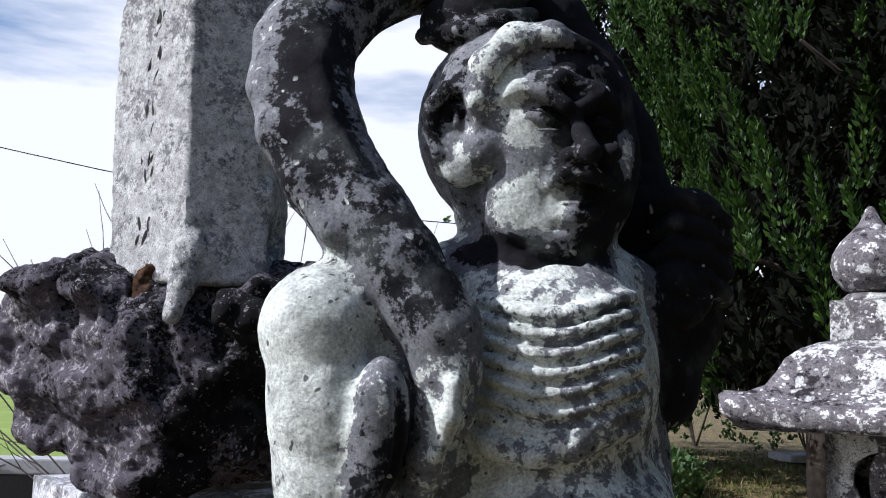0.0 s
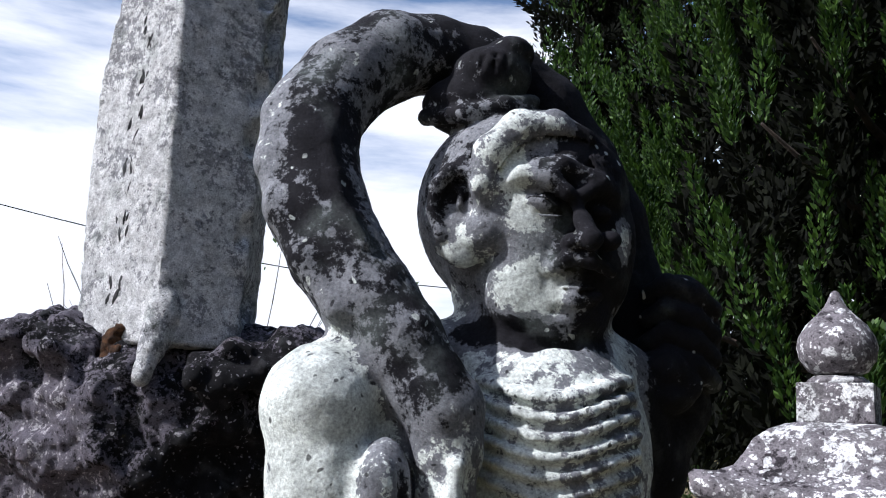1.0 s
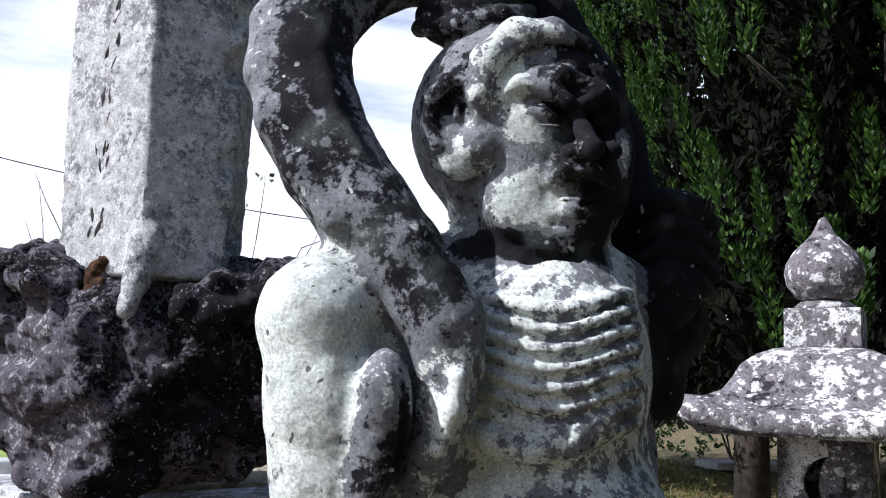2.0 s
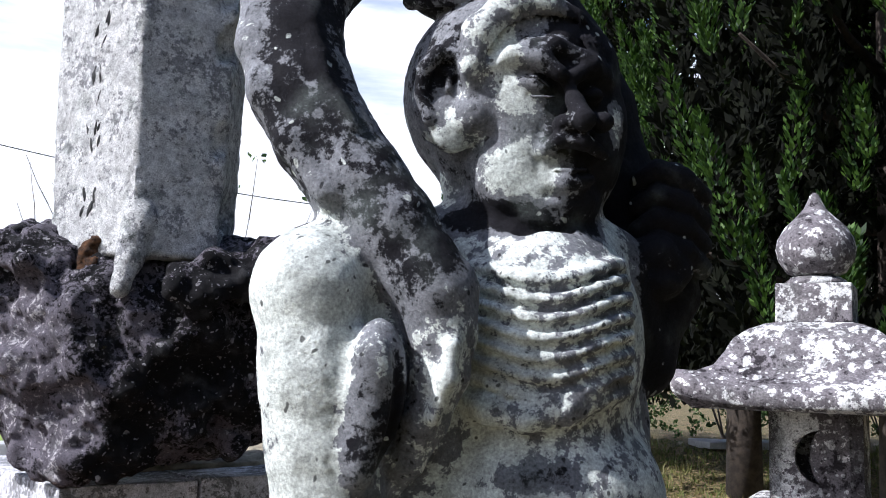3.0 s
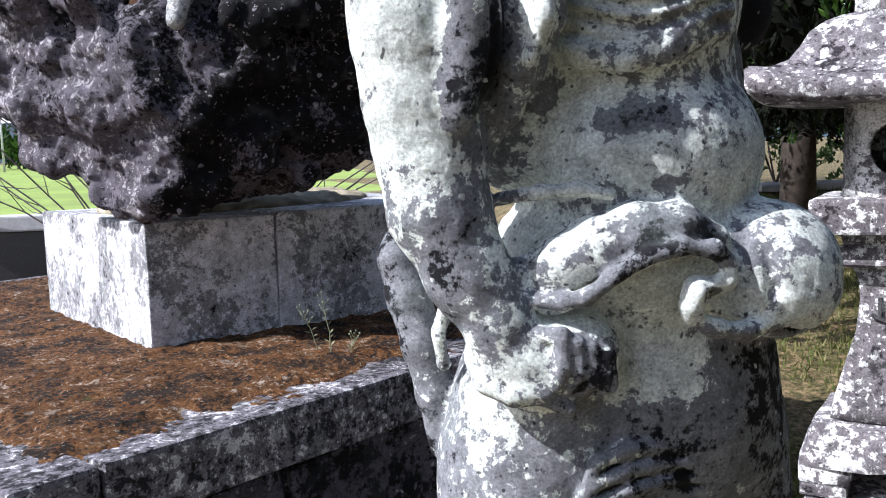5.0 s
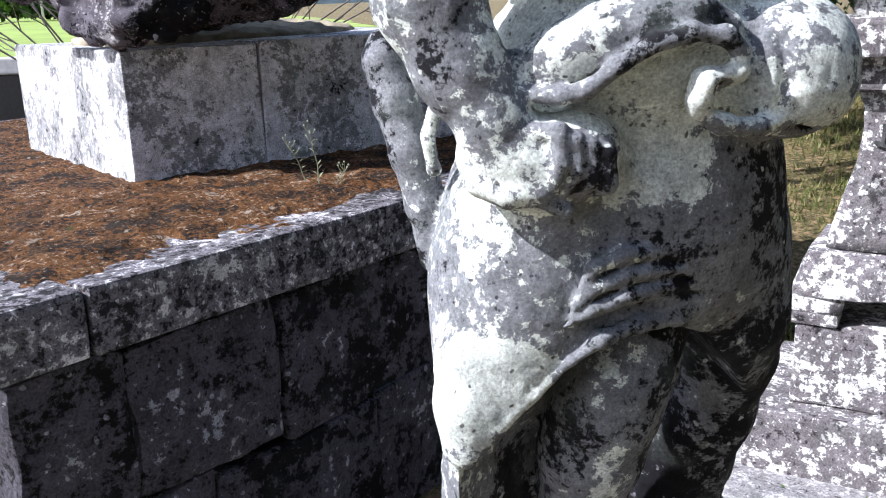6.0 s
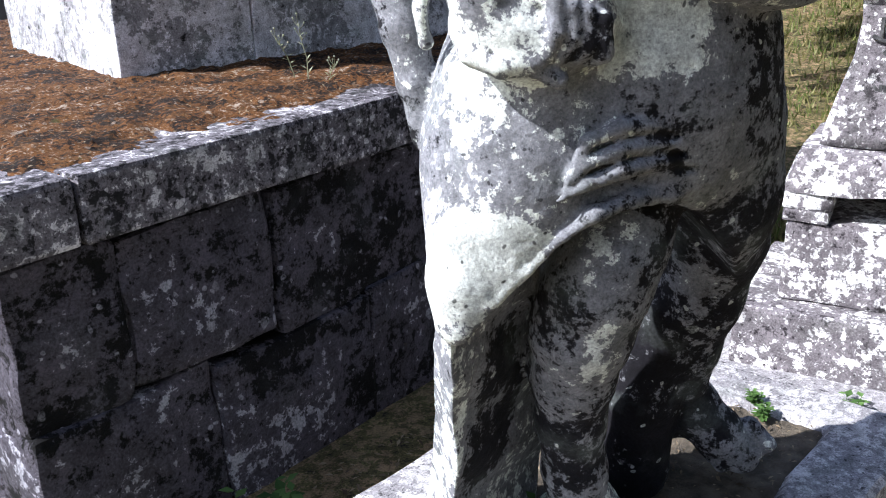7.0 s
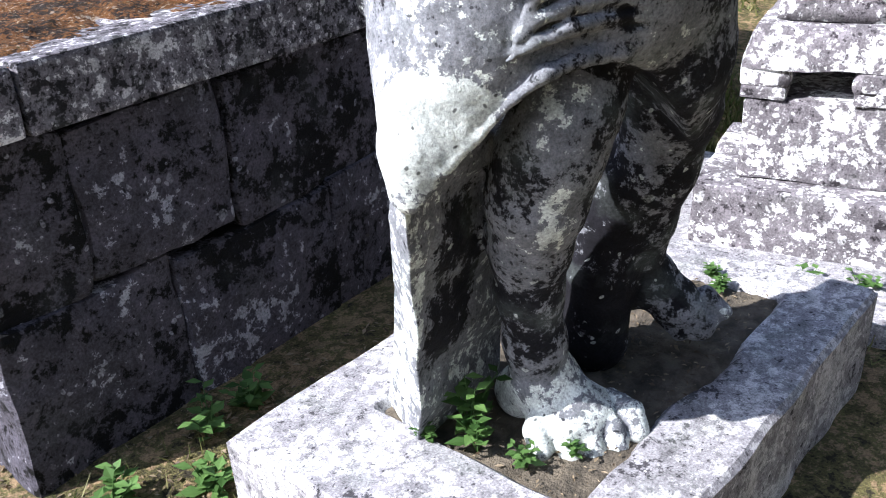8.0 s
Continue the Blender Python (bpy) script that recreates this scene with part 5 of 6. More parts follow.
def make_slab():
    """A hewn base slab, its middle sunk and filled with earth."""
    m = Matrix.Translation((1.13, 1.335, 0)) @ Matrix.Rotation(radians(14), 4, "Z")
    hx, hy = 0.63, 0.40
    n, k = 110, 70
    bm = bmesh.new()
    grid = {}
    for j in range(k + 1):
        for i in range(n + 1):
            u, v = -hx + 2 * hx * i / n, -hy + 2 * hy * j / k
            edge = min(hx - abs(u), hy - abs(v))
            wav = 0.05 * noise.noise(Vector((u * 4, v * 4, 2)))
            rim = 0.16 + wav
            dip = max(0.0, min(1.0, (edge - rim) / 0.02)) * (1 if -0.37 < u < 0.53 else max(0, 1 - (abs(u + 0.37) if u < 0 else abs(u - 0.53)) / 0.03))
            z = SLAB - 0.030 * dip - 0.012 * max(0, 1 - edge / 0.014) ** 2 + 0.004 * noise.noise(Vector((u * 12, v * 12, 0)))
            grid[i, j] = bm.verts.new((u + 0.012 * noise.noise(Vector((v * 6, u * 6, 9))), v + 0.014 * noise.noise(Vector((u * 5, v * 5, 5))), z))
    for j in range(k):
        for i in range(n):
            bm.faces.new((grid[i, j], grid[i + 1, j], grid[i + 1, j + 1], grid[i, j + 1]))
    rim = [grid[i, 0] for i in range(n)] + [grid[n, j] for j in range(k)] + [grid[i, k] for i in range(n, 0, -1)] + [grid[0, j] for j in range(k, 0, -1)]
    low = [bm.verts.new((v.co.x + 0.008 * noise.noise(v.co * 9), v.co.y + 0.008 * noise.noise(v.co * 9 + Vector((4, 4, 4))), 0.03)) for v in rim]
    mid = [bm.verts.new((v.co.x + 0.010 * noise.noise(v.co * 14), v.co.y + 0.010 * noise.noise(v.co * 14 + Vector((4, 4, 4))), 0.16)) for v in rim]
    q = len(rim)
    for a, b in ((rim, mid), (mid, low)):
        for i in range(q):
            bm.faces.new((b[i], b[(i + 1) % q], a[(i + 1) % q], a[i]))
    bm.faces.new(low[::-1])
    ob = part("base_slab", bm, BASE)
    ob.matrix_world = m
    tagged(ob, "rough grey stone base slab with a sunken middle", "base slab")
    # earth in the hollow
    verts, faces = [], []
    for j in range(40):
        for i in range(70):
            u, v = -0.46 + 1.02 * i / 69, -0.26 + 0.52 * j / 39
            verts.append((u, v, SLAB - 0.018 + 0.007 * noise.noise(Vector((u * 20, v * 20, 0))) + 0.006 * noise.noise(Vector((u * 60, v * 60, 4))) - 0.02 * max(0, max(abs(u - 0.05) / 0.51, abs(v) / 0.26) - 0.86) / 0.14))
            if i and j:
                a = j * 70 + i
                faces.append((a - 71, a - 70, a, a - 1))
    so = new("earth", mesh_of("earth", verts, faces, SOIL, True))
    so.matrix_world = m
    tagged(so, "dry earth and litter in the slab's hollow", "earth", kind="stuff")


make_slab()


# ---- plants ----
def foliage(name, clumps, blades, length, width, mat, rng, up=0.8, parent=None, slim=0.33):
    """Flame-shaped tufts of many small flat sprays; clumps: (place, size)."""
    verts, faces = [], []
    for p, size in clumps:
        axis = Vector((rng.gauss(0, 0.35), rng.gauss(0, 0.35), up)).normalized()
        for _ in range(blades):
            t = rng.random()
            a = rng.uniform(0, 2 * math.pi)
            q = size * slim * (1 - t) ** 0.7 * math.sqrt(rng.random())
            c = p + axis * (size * t) + Vector((math.cos(a) * q, math.sin(a) * q, 0))
            d = (axis * 1.0 + Vector((math.cos(a) * 0.7, math.sin(a) * 0.7, rng.gauss(0, 0.3)))).normalized()
            s = d.cross(Vector((rng.gauss(0, 1), rng.gauss(0, 1), rng.gauss(0, 1)))).normalized() * width * rng.uniform(0.6, 1.3)
            e = d * length * rng.uniform(0.6, 1.4)
            k = len(verts)
            verts += [c - s * 0.4, c + e * 0.5 - s, c + e, c + e * 0.5 + s]
            faces.append((k, k + 1, k + 2, k + 3))
    ob = new(name, mesh_of(name, verts, faces, mat))
    if parent:
        ob.parent = parent
    return ob


def sprays(name, spots, blades, leaf, mat, rng, parent):
    """Upright pointed plumes, each of many short scale-leaf twigs set round a rising axis."""
    verts, faces = [], []
    for p, size, out in spots:
        axis = (out * rng.uniform(0.1, 0.5) + Vector((rng.gauss(0, 0.16), rng.gauss(0, 0.16), 1))).normalized()
        for _ in range(int(blades * size * 2.2)):
            t = rng.random()
            a = rng.uniform(0, 2 * math.pi)
            q = size * 0.14 * (1 - t) ** 0.6 * min(1, 0.35 + 2.5 * t)
            rim = Vector((math.cos(a), math.sin(a), 0))
            c = p + axis * (size * t) + rim * q * rng.uniform(0.5, 1.0)
            d = (axis * 0.9 + rim * rng.uniform(0.3, 0.9) + Vector((0, 0, rng.uniform(0, 0.3)))).normalized()
            s = d.cross(rim + Vector((rng.gauss(0, 0.5), rng.gauss(0, 0.5), rng.gauss(0, 0.5)))).normalized() * leaf * 0.24 * rng.uniform(0.7, 1.3)
            e = d * leaf * rng.uniform(0.7, 1.5)
            k = len(verts)
            verts += [c, c + e * 0.5 - s, c + e, c + e * 0.5 + s]
            faces.append((k, k + 1, k + 2, k + 3))
    ob = new(name, mesh_of(name, verts, faces, mat))
    ob.parent = parent
    return ob


def conifer(r, f, height, radius, seed, low, blades=46, clumps=950, leaf=0.055):
    """A cypress-like tree: tapered trunk, limbs, and a crown of upward tufts."""
    rng = random.Random(seed)
    top = new("conifer")
    spot = world(r, f, 0)
    top.matrix_world = Matrix.Translation((spot.x, spot.y, ground_height(spot.x, spot.y) - 0.03)) @ Matrix.Rotation(TURN, 4, "Z")
    tagged(top, "dense dark green cypress with upright feathery sprays", "conifer tree", group="trees behind the statue")
    part("trunk", tube([(0.05 * noise.noise(Vector((i, seed, 0))), 0, height * i / 8) for i in range(9)], [0.16 * (1 - i / 8.6) + 0.01 for i in range(9)], 9), BARK, top, smooth=True)
    for i in range(10):
        a, z = rng.uniform(0, 6.28), low + (height - low) * (0.05 + 0.08 * i)
        l = radius * 0.75 * (1 - 0.06 * i)
        part("limb", tube([(0, 0, z), (l * 0.5 * math.cos(a), l * 0.5 * math.sin(a), z + 0.1), (l * math.cos(a), l * math.sin(a), z + 0.35)], [0.04, 0.025, 0.008], 5), BARK, top, smooth=True)
    spots = []
    for _ in range(clumps):
        t = rng.random()
        z = low + (height - low) * t
        rad = radius * (0.62 + 0.38 * math.sin(math.pi * min(1, 0.25 + t * 0.75))) * (1 - 0.35 * t)
        a = rng.uniform(0, 2 * math.pi)
        rad *= 0.80 + 0.50 * noise.noise(Vector((math.cos(a) * 2.6, math.sin(a) * 2.6, z * 1.3 + seed)))
        bough = noise.noise(Vector((math.cos(a) * rad * 1.9, math.sin(a) * rad * 1.9, z * 1.25 + 3 * seed)))
        if bough < 0.03:
            continue
        q = rad * (0.82 + 0.18 * rng.random() + 0.12 * bough)
        out = Vector((math.cos(a), math.sin(a), 0))
        spots.append((out * q + Vector((0, 0, z)), rng.uniform(0.25, 0.65), out))
    crown = sprays("crown", spots, blades, leaf, NEEDLE, rng, top)
    # dark leaves deep in the crown stand for its inner shade
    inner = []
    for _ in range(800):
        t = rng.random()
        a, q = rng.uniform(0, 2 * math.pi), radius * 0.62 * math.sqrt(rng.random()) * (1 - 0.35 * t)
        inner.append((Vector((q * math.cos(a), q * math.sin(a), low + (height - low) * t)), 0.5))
    foliage("inner_growth", inner, 90, 0.08, 0.018, SHADED_INNER, rng, 0.6, crown)


conifer(2.75, 5.3, 6.6, 2.6, 3, 1.25, 250, 1900, 0.036)
conifer(4.7, 6.0, 6.8, 2.3, 8, 1.2, 220, 1600, 0.04)
conifer(3.0, 8.6, 7.6, 2.3, 13, 0.9, 70, 650)
conifer(6.0, 7.6, 7.4, 2.5, 21, 0.6, 70, 750)
conifer(5.4, 10.5, 8.2, 3.0, 31, 0.5, 60, 600)
conifer(1.7, 10.2, 6.8, 1.7, 37, 0.6, 60, 450)
conifer(8.6, 11.0, 8.4, 3.0, 41, 0.3, 60, 600)
# added unseen trees right of and behind the visitor, to cut the sky's fill
conifer(5.6, 2.2, 8.0, 2.3, 51, 0.3, 70, 1000, 0.14)
conifer(5.2, -1.6, 8.5, 2.4, 52, 0.3, 70, 1000, 0.14)
conifer(2.6, -4.4, 8.5, 2.4, 53, 0.3, 70, 1000, 0.14)
conifer(-0.8, -5.4, 8.0, 2.3, 54, 0.3, 70, 1000, 0.14)


def shrub(r, f, height, radius, seed, clumps=170, mat=None):
    rng = random.Random(seed)
    top = new("shrub")
    spot = world(r, f, 0)
    top.matrix_world = Matrix.Translation((spot.x, spot.y, ground_height(spot.x, spot.y) - 0.02))
    tagged(top, "loose green shrub at the edge of the grass", "shrub", group="shrubs under the trees")
    for i in range(5):
        a = rng.uniform(0, 6.28)
        part("stem", tube([(0, 0, 0), (radius * 0.3 * math.cos(a), radius * 0.3 * math.sin(a), height * 0.5), (radius * 0.6 * math.cos(a), radius * 0.6 * math.sin(a), height * 0.9)], [0.015, 0.01, 0.004], 5), TWIG, top)
    spots = []
    for _ in range(clumps):
        a, q, z = rng.uniform(0, 6.28), radius * rng.random() ** 0.4, height * rng.random() ** 0.7
        spots.append((Vector((q * math.cos(a), q * math.sin(a), z)), rng.uniform(0.1, 0.22)))
    foliage("leaves", spots, 26, 0.05, 0.018, mat or SHRUB, rng, 0.4, top)


shrub(1.3, 7.6, 0.6, 0.4, 4)
shrub(1.15, 9.0, 0.9, 0.5, 5)
for i in range(7):
    shrub(1.5 + 1.2 * i, 12.2 + 0.4 * math.sin(i * 2.1), 1.5 + 0.3 * math.cos(i), 1.0, 60 + i, 190)


def twig_bush():
    """A bare garden shrub behind the boulder with a few leaves left."""
    rng = random.Random(12)
    top = new("bare_shrub")
    base = world(-1.3, 4.1, 0.05)
    top.matrix_world = Matrix.Translation(base) @ Matrix.Rotation(TURN, 4, "Z")
    tagged(top, "leggy half-bare shrub with thin twigs and sparse leaves", "shrub")
    tips = []
    for i in range(40):
        x0 = -1.5 + 0.07 * i + rng.uniform(-0.05, 0.05)
        pts = [Vector((x0 * 0.10, 0, 0.0)), Vector((x0 * 0.22, 0.02, 1.0))]
        d = Vector((x0 * 0.8 + rng.gauss(0, 0.25), rng.gauss(0, 0.2), 1.2)).normalized()
        for k in range(6):
            d = (d + Vector((rng.gauss(0, 0.16), rng.gauss(0, 0.12), -0.03 * k + rng.gauss(0, 0.08)))).normalized()
            pts.append(pts[-1] + d * 0.24)
        part("stem", tube(pts, [0.0042 * (1 - k / 9) + 0.001 for k in range(8)], 4), TWIG, top)
        for k in range(3, 8):
            if rng.random() < 0.8:
                e = (d + Vector((rng.gauss(0, 0.7), rng.gauss(0, 0.4), rng.gauss(0.2, 0.5)))).normalized()
                q = [pts[k], pts[k] + e * 0.1 + Vector((0, 0, 0.01)), pts[k] + e * 0.2 + Vector((0, 0, 0.045))]
                part("twig", tube(q, [0.0028, 0.0020, 0.0012], 3), TWIG, top)
                if rng.random() < (0.75 if x0 > 0.15 else 0.16):
                    tips.append((q[2], 0.09 if x0 > 0.15 else 0.04))
    foliage("leaves", tips, 6, 0.035, 0.011, SHRUB, rng, 0.2, top)


twig_bush()


def weed(name, place, height, stems, leaf, seed, label, flowers=False):
    rng = random.Random(seed)
    top = new(name)
    top.matrix_world = Matrix.Translation(place)
    tagged(top, label, "weed", group="weeds")
    verts, faces = [], []
    for s in range(stems):
        a = rng.uniform(0, 6.28)
        lean = rng.uniform(0.1, 0.55)
        tip = Vector((math.cos(a) * lean * height, math.sin(a) * lean * height, height * rng.uniform(0.7, 1.0)))
        mid = tip * 0.5 + Vector((0, 0, height * 0.12))
        part("stem", tube([(0, 0, -0.01), mid, tip], [0.0022, 0.0017, 0.0009], 4), WEED, top)
        for k in range(7):
            t = 0.2 + 0.8 * k / 6
            c = mid * (2 * t * (1 - t)) * 1.0 + tip * t * t
            b = a + 2.4 * k + rng.uniform(-0.4, 0.4)
            d = Vector((math.cos(b), math.sin(b), rng.uniform(0.0, 0.7))).normalized()
            l = leaf * rng.uniform(0.7, 1.2) * (1.1 - 0.5 * t)
            sd = d.cross(Vector((0, 0, 1))).normalized() * l * (0.15 if flowers else 0.3)
            q = len(verts)
            verts += [c, c + d * l * 0.45 - sd, c + d * l - Vector((0, 0, l * 0.15)), c + d * l * 0.45 + sd, c + d * l * 0.45 + Vector((0, 0, -l * 0.05))]
            faces += [(q, q + 1, q + 4), (q + 1, q + 2, q + 4), (q + 2, q + 3, q + 4), (q + 3, q, q + 4)]
    ob = new("leaves", mesh_of("leaves", verts, faces, WEED))
    ob.parent = top


DRYWEED = leafy("dry_weed_leaf", (0.16, 0.17, 0.09), (0.36, 0.38, 0.26))


def seeding_weed(place, height, lean, seed):
    """An upright dry weed: one bent stem, narrow leaves, a loose head of small buds."""
    rng = random.Random(seed)
    top = new("weed")
    top.matrix_world = Matrix.Translation(place)
    tagged(top, "upright pale dry weed with narrow leaves and small buds", "weed", group="weeds")
    pts = [Vector((lean * height * (i / 7) ** 1.4 + rng.gauss(0, 0.002), rng.gauss(0, 0.002), height * i / 7 - 0.006)) for i in range(8)]
    part("stem", tube(pts, [0.0022 * (1 - i / 10) for i in range(8)], 5), DRYWEED, top)
    for i in range(11):
        t = 0.15 + 0.8 * i / 10
        c = pts[0].lerp(pts[-1], t) if t > 0.9 else pts[int(t * 7)].lerp(pts[int(t * 7) + 1], t * 7 - int(t * 7))
        a = 2.4 * i + rng.uniform(-0.5, 0.5)
        d = Vector((math.cos(a), math.sin(a), rng.uniform(0.3, 1.2))).normalized()
        l = rng.uniform(0.016, 0.030) * (1.2 - 0.5 * t)
        s1 = d.cross(Vector((0, 0, 1))).normalized() * l * 0.13
        me = mesh_of("leaf", [c, c + d * l * 0.5 - s1, c + d * l - Vector((0, 0, l * 0.12)), c + d * l * 0.5 + s1, c + d * l * 0.5 - Vector((0, 0, l * 0.05))], [(0, 1, 4), (1, 2, 4), (2, 3, 4), (3, 0, 4)], DRYWEED)
        new("leaf", me).parent = top
    for i in range(6):
        c = pts[5].lerp(pts[7], i / 5)
        a = 2.1 * i
        e = c + Vector((math.cos(a) * 0.016, math.sin(a) * 0.016, 0.018 + 0.004 * (i % 3)))
        spray = part("flower_stalk", tube([c, c.lerp(e, 0.5) + Vector((math.cos(a), math.sin(a), 0)) * 0.003, e], [0.0011, 0.0009, 0.0007], 4), DRYWEED, top)
        bm = bmesh.new()
        bmesh.ops.create_icosphere(bm, subdivisions=1, radius=0.0032)
        part("bud", bm, DRYWEED, spray, at=e)


seeding_weed((1.06, 2.535, TOP + 0.015), 0.165, -0.12, 4)
seeding_weed((1.045, 2.60, TOP + 0.015), 0.125, -0.35, 5)
seeding_weed((1.12, 2.53, TOP + 0.012), 0.045, 0.5, 6)
S0 = Matrix.Translation((1.13, 1.335, SLAB - 0.012)) @ Matrix.Rotation(radians(14), 4, "Z")
for i, (u, v, h, n, l) in enumerate(((-0.33, 0.04, 0.17, 4, 0.055), (-0.36, 0.0, 0.10, 4, 0.045), (-0.40, 0.09, 0.05, 5, 0.025), (-0.35, -0.10, 0.05, 4, 0.03), (-0.27, -0.15, 0.035, 4, 0.025), (0.44, -0.10, 0.04, 8, 0.025), (0.49, -0.06, 0.04, 8, 0.025), (0.10, 0.16, 0.06, 5, 0.035))):
    weed("weed", S0 @ Vector((u, v, 0)), h, n, l, 30 + i, "small green weed growing beside the statue's foot")
for i, (x, y, h, n, l) in enumerate(((0.42, 1.72, 0.12, 5, 0.06), (0.33, 1.62, 0.08, 6, 0.05), (0.24, 1.80, 0.10, 6, 0.06), (0.50, 1.90, 0.14, 4, 0.06), (0.20, 1.66, 0.09, 7, 0.05), (0.40, 1.50, 0.07, 6, 0.05), (0.62, 1.95, 0.10, 5, 0.06), (0.13, 1.74, 0.11, 7, 0.045), (2.05, 1.42, 0.12, 7, 0.05), (2.15, 1.30, 0.10, 7, 0.05), (1.95, 1.62, 0.08, 6, 0.04))):
    weed("weed", (x, y, 0.05), h, n, l, 50 + i, "small green weed in the ground beside the stones")


def grass():
    rng = random.Random(77)
    verts, faces = [], []
    for _ in range(26000):
        f = 2.9 + 8.5 * rng.random() ** 1.6
        r = rng.uniform(0.2, 0.75) * f if rng.random() < 0.8 else rng.uniform(-0.5, 0.9) * f
        p = world(r, f, 0)
        if noise.noise(Vector((p.x * 0.9, p.y * 0.9, 5))) < rng.uniform(-0.4, 0.25):
            continue
        z = ground_height(p.x, p.y) - 0.004
        for _ in range(2):
            a, h = rng.uniform(0, 6.28), rng.uniform(0.02, 0.055) * (1 + f * 0.05)
            s = Vector((math.cos(a), math.sin(a), 0)) * 0.004 * (1 + f * 0.12)
            o = Vector((rng.gauss(0, 0.02), rng.gauss(0, 0.02), h))
            b = Vector((p.x + rng.gauss(0, 0.02), p.y + rng.gauss(0, 0.02), z))
            k = len(verts)
            verts += [b - s, b + s, b + o]
            faces.append((k, k + 1, k + 2))
    ob = new("grass", mesh_of("grass", verts, faces, DRYGRASS))
    tagged(ob, "short sparse green and dry grass", "grass", kind="stuff")


grass()


def litter(name, spots, mat, label, category):
    """Dry leaf flakes, needles and chips lying loose."""
    rng = random.Random(len(spots))
    verts, faces = [], []
    for p, size in spots:
        a, b = rng.uniform(0, 6.28), rng.uniform(0.2, 0.6)
        u = Vector((math.cos(a), math.sin(a), rng.gauss(0, 0.25))) * size
        v = Vector((-math.sin(a), math.cos(a), rng.gauss(0, 0.25))) * size * b
        k = len(verts)
        verts += [p - u, p - v + Vector((0, 0, size * 0.2)), p + u, p + v + Vector((0, 0, size * 0.15))]
        faces.append((k, k + 1, k + 2, k + 3))
    ob = new(name, mesh_of(name, verts, faces, mat))
    tagged(ob, label, category, kind="stuff")


LITTER = leafy("dry_litter", (0.05, 0.032, 0.018), (0.32, 0.25, 0.16))
lr = random.Random(91)
near = []
for _ in range(1500):
    x, y = lr.uniform(-0.1, 1.1), lr.uniform(1.1, 2.1)
    near.append((Vector((x, y, ground_height(x, y) + 0.004)), lr.uniform(0.003, 0.013)))
for _ in range(900):
    near.append((S0 @ Vector((lr.uniform(-0.43, 0.52), lr.uniform(-0.23, 0.23), lr.uniform(-0.004, 0.006))), lr.uniform(0.002, 0.008)))
for _ in range(1600):
    q = PLAT @ Vector((lr.uniform(-0.1, 1.9), 0.06 + 0.9 * lr.random() ** 1.3, TOP + 0.02))
    near.append((q, lr.uniform(0.002, 0.007)))
litter("leaf_litter", near, LITTER, "dry brown leaf flakes and needles scattered loose", "leaf litter")
tufts, tf = [], []
for _ in range(420):
    x, y = (lr.uniform(0.0, 0.5), lr.uniform(1.35, 1.9)) if lr.random() < 0.6 else (lr.uniform(1.75, 2.3), lr.uniform(1.0, 1.7))
    a, h = lr.uniform(0, 6.28), lr.uniform(0.02, 0.08)
    z = ground_height(x, y) - 0.004
    s1 = Vector((math.cos(a), math.sin(a), 0)) * 0.0022
    k = len(tufts)
    tufts += [Vector((x, y, z)) - s1, Vector((x, y, z)) + s1, Vector((x + lr.gauss(0, 0.03), y + lr.gauss(0, 0.03), z + h))]
    tf.append((k, k + 1, k + 2))
tagged(new("grass_tufts", mesh_of("grass_tufts", tufts, tf, DRYGRASS)), "thin grass blades at the foot of the stones", "grass", kind="stuff")


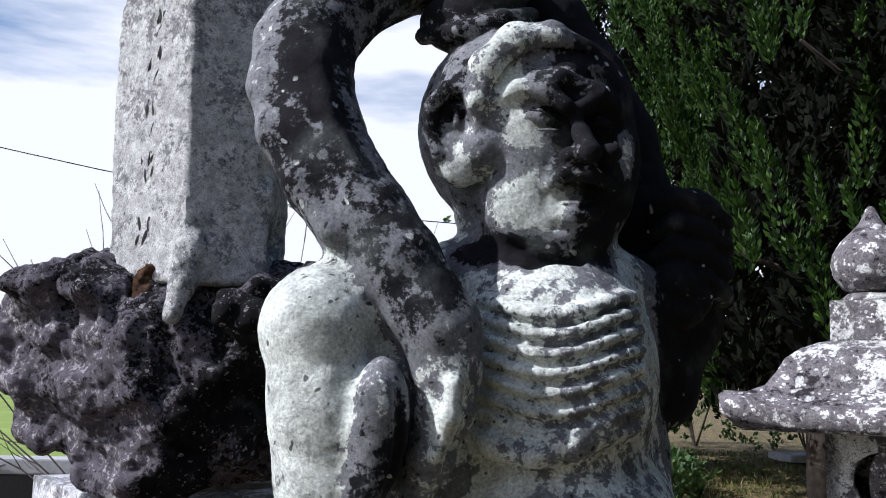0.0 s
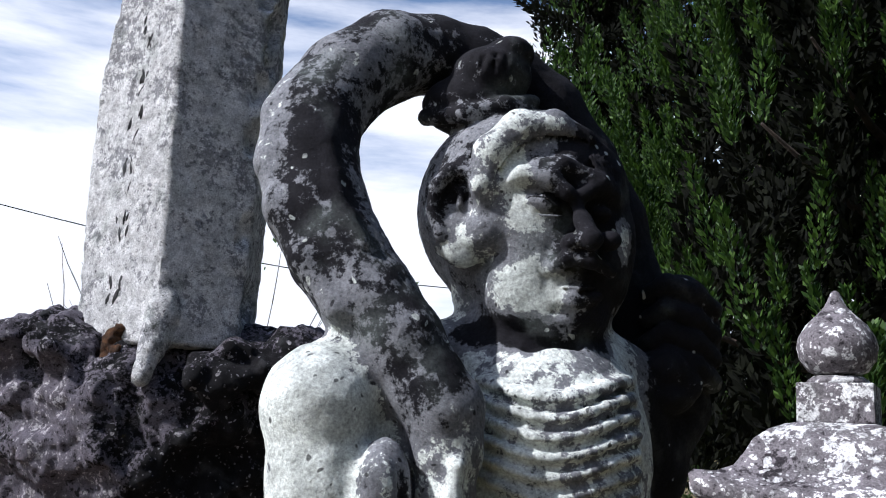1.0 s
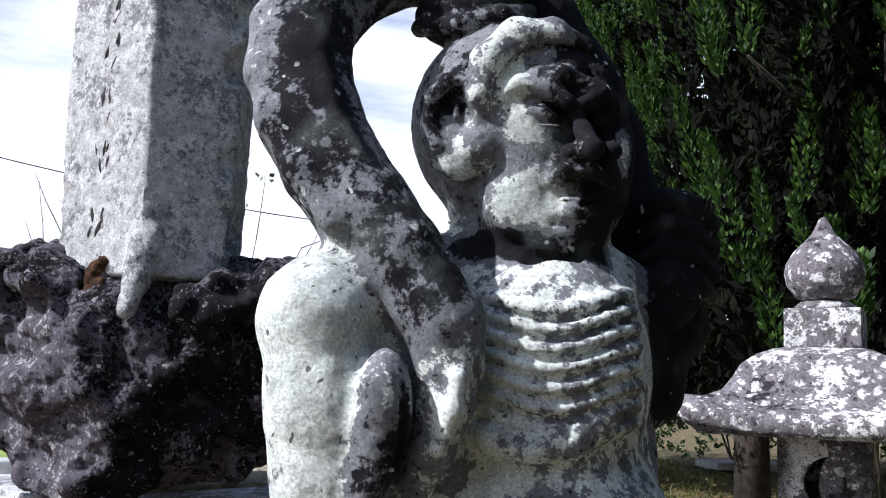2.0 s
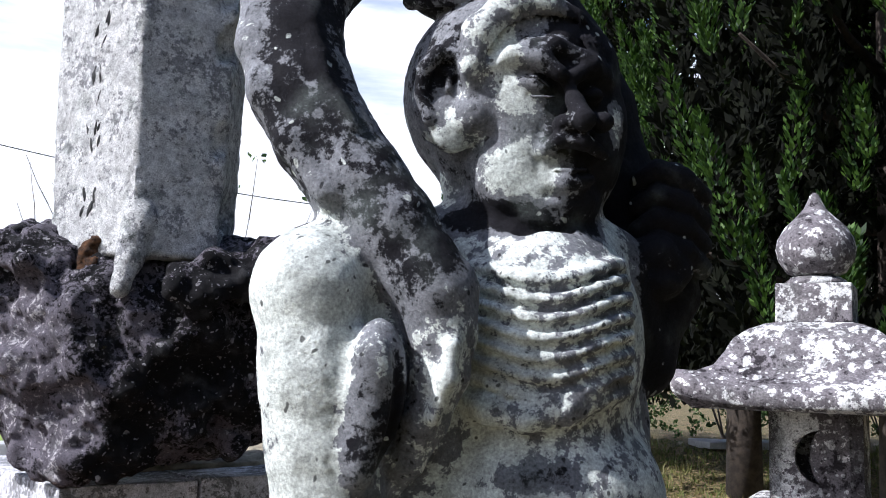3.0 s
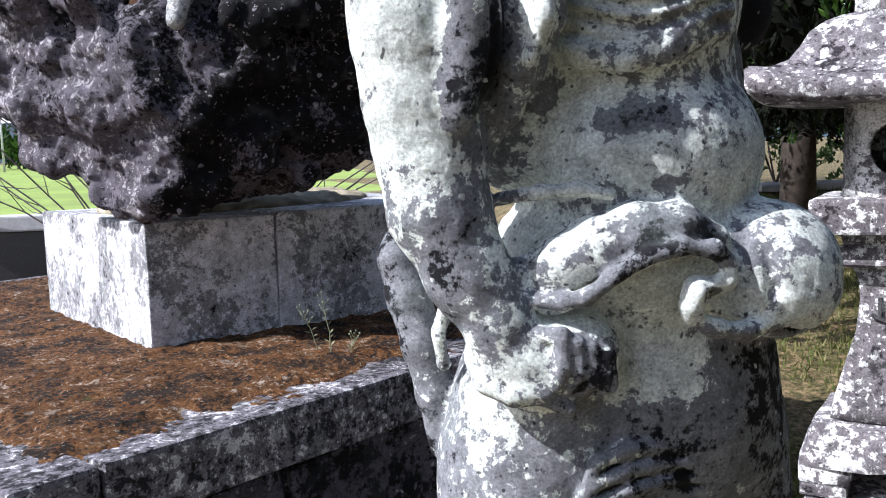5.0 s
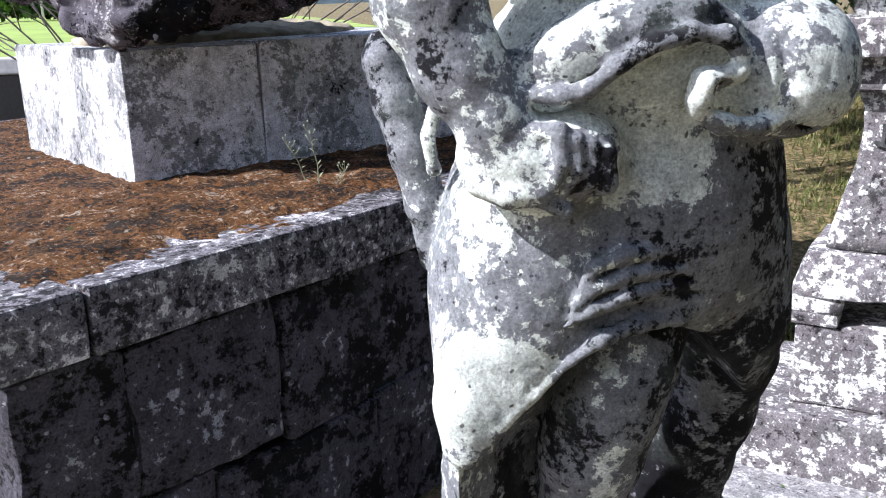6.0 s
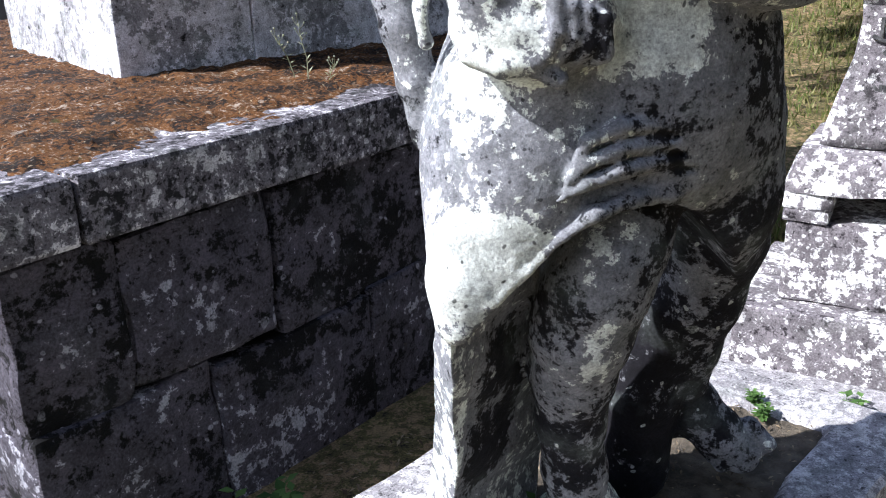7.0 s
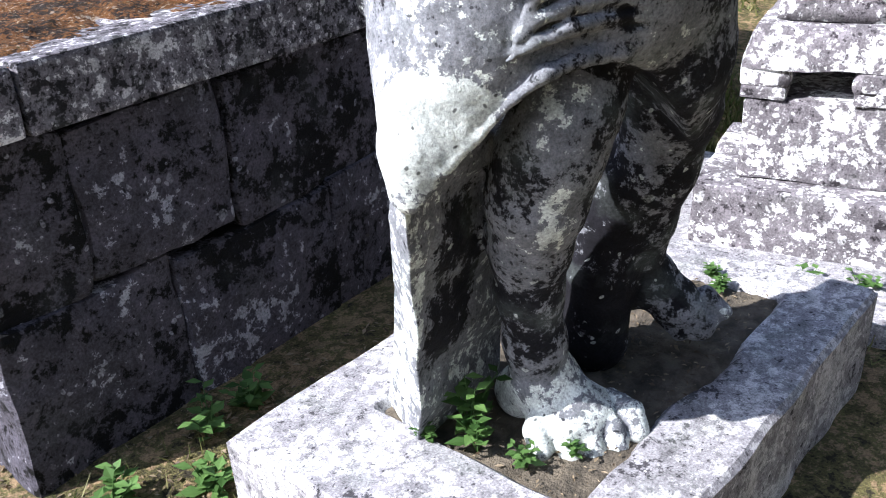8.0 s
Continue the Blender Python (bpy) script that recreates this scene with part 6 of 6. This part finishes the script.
# ---- the neighbouring grave enclosure and the far things ----
def enclosure():
    top = new("grave_wall")
    top.matrix_world = Matrix.Translation(world(-3.2, 6.0, 0.02)) @ Matrix.Rotation(TURN + radians(8), 4, "Z")
    tagged(top, "low black polished granite grave wall with grey coping", "low wall")
    for i in range(4):
        for j in range(2):
            part("panel", block(0.96, 0.16, 0.54, 0.004, 0, 0, i), BLACKSTONE, top, at=pose(-1.5 + 0.97 * i, 0, 0.545 * j))
    for i in range(2):
        part("coping", block(1.95, 0.24, 0.10, 0.012, 2, 0.001, i + 3), CONCRETE, top, at=pose(-1.0 + 1.96 * i, 0, 1.09))
    for i in range(5):
        a0 = -1.7 + 0.42 * i
        bm = tube([(a0 - 0.16, -0.135, 1.155), (a0 - 0.06, -0.14, 1.125), (a0 + 0.06, -0.14, 1.125), (a0 + 0.16, -0.135, 1.155)], [0.006, 0.022, 0.022, 0.006], 6)
        part("carved_wave", bm, CONCRETE, top, "pale carved wave", smooth=True)


enclosure()


def pole(r, f, h):
    top = new("utility_pole")
    top.matrix_world = Matrix.Translation(world(r, f, 0.05))
    tagged(top, "thin grey concrete utility pole far beyond the field", "utility pole", group="utility poles")
    part("mast", tube([(0, 0, 0), (0, 0, h)], [0.16, 0.09], 8), CONCRETE, top, smooth=True)
    part("crossarm", tube([(-0.8, 0, h - 0.6), (0.8, 0, h - 0.6)], [0.06, 0.06], 5), CONCRETE, top)


for k in range(3):
    pole(-58 + 9 * k, 118 - 3 * k, 9)


def far_wood(r, f, n, seed):
    rng = random.Random(seed)
    spots = [(world(r + rng.uniform(-30, 30), f + rng.uniform(-6, 6), rng.uniform(0.1, 7) * rng.random() + 0.1), rng.uniform(2, 4)) for _ in range(n)]
    ob = foliage("far_wood", spots, 22, 1.1, 0.4, NEEDLE, rng, 0.7)
    tagged(ob, "dark line of woods beyond the field", "woods", kind="stuff")


far_wood(-75, 150, 420, 6)
far_wood(-150, 190, 420, 7)


def wire():
    a, b = world(-16, 26, 8.6), world(6, 34, 7.4)
    pts = [a.lerp(b, i / 12) - Vector((0, 0, 0.8 * math.sin(math.pi * i / 12))) for i in range(13)]
    ob = part("overhead_wire", tube(pts, [0.018] * 13, 4), BLACKSTONE)
    tagged(ob, "thin dark overhead wire across the sky", "wire")


wire()
ws = block(1.5, 0.5, 0.09, 0.02, 3, 0.01, 44)
wsl = part("pale_slab", ws, CONCRETE)
wsp = world(4.0, 11.0, 0)
wsl.matrix_world = Matrix.Translation((wsp.x, wsp.y, ground_height(wsp.x, wsp.y) - 0.02)) @ Matrix.Rotation(TURN + 0.2, 4, "Z")
tagged(wsl, "pale flat stone lying at the edge of the grass", "stone slab")
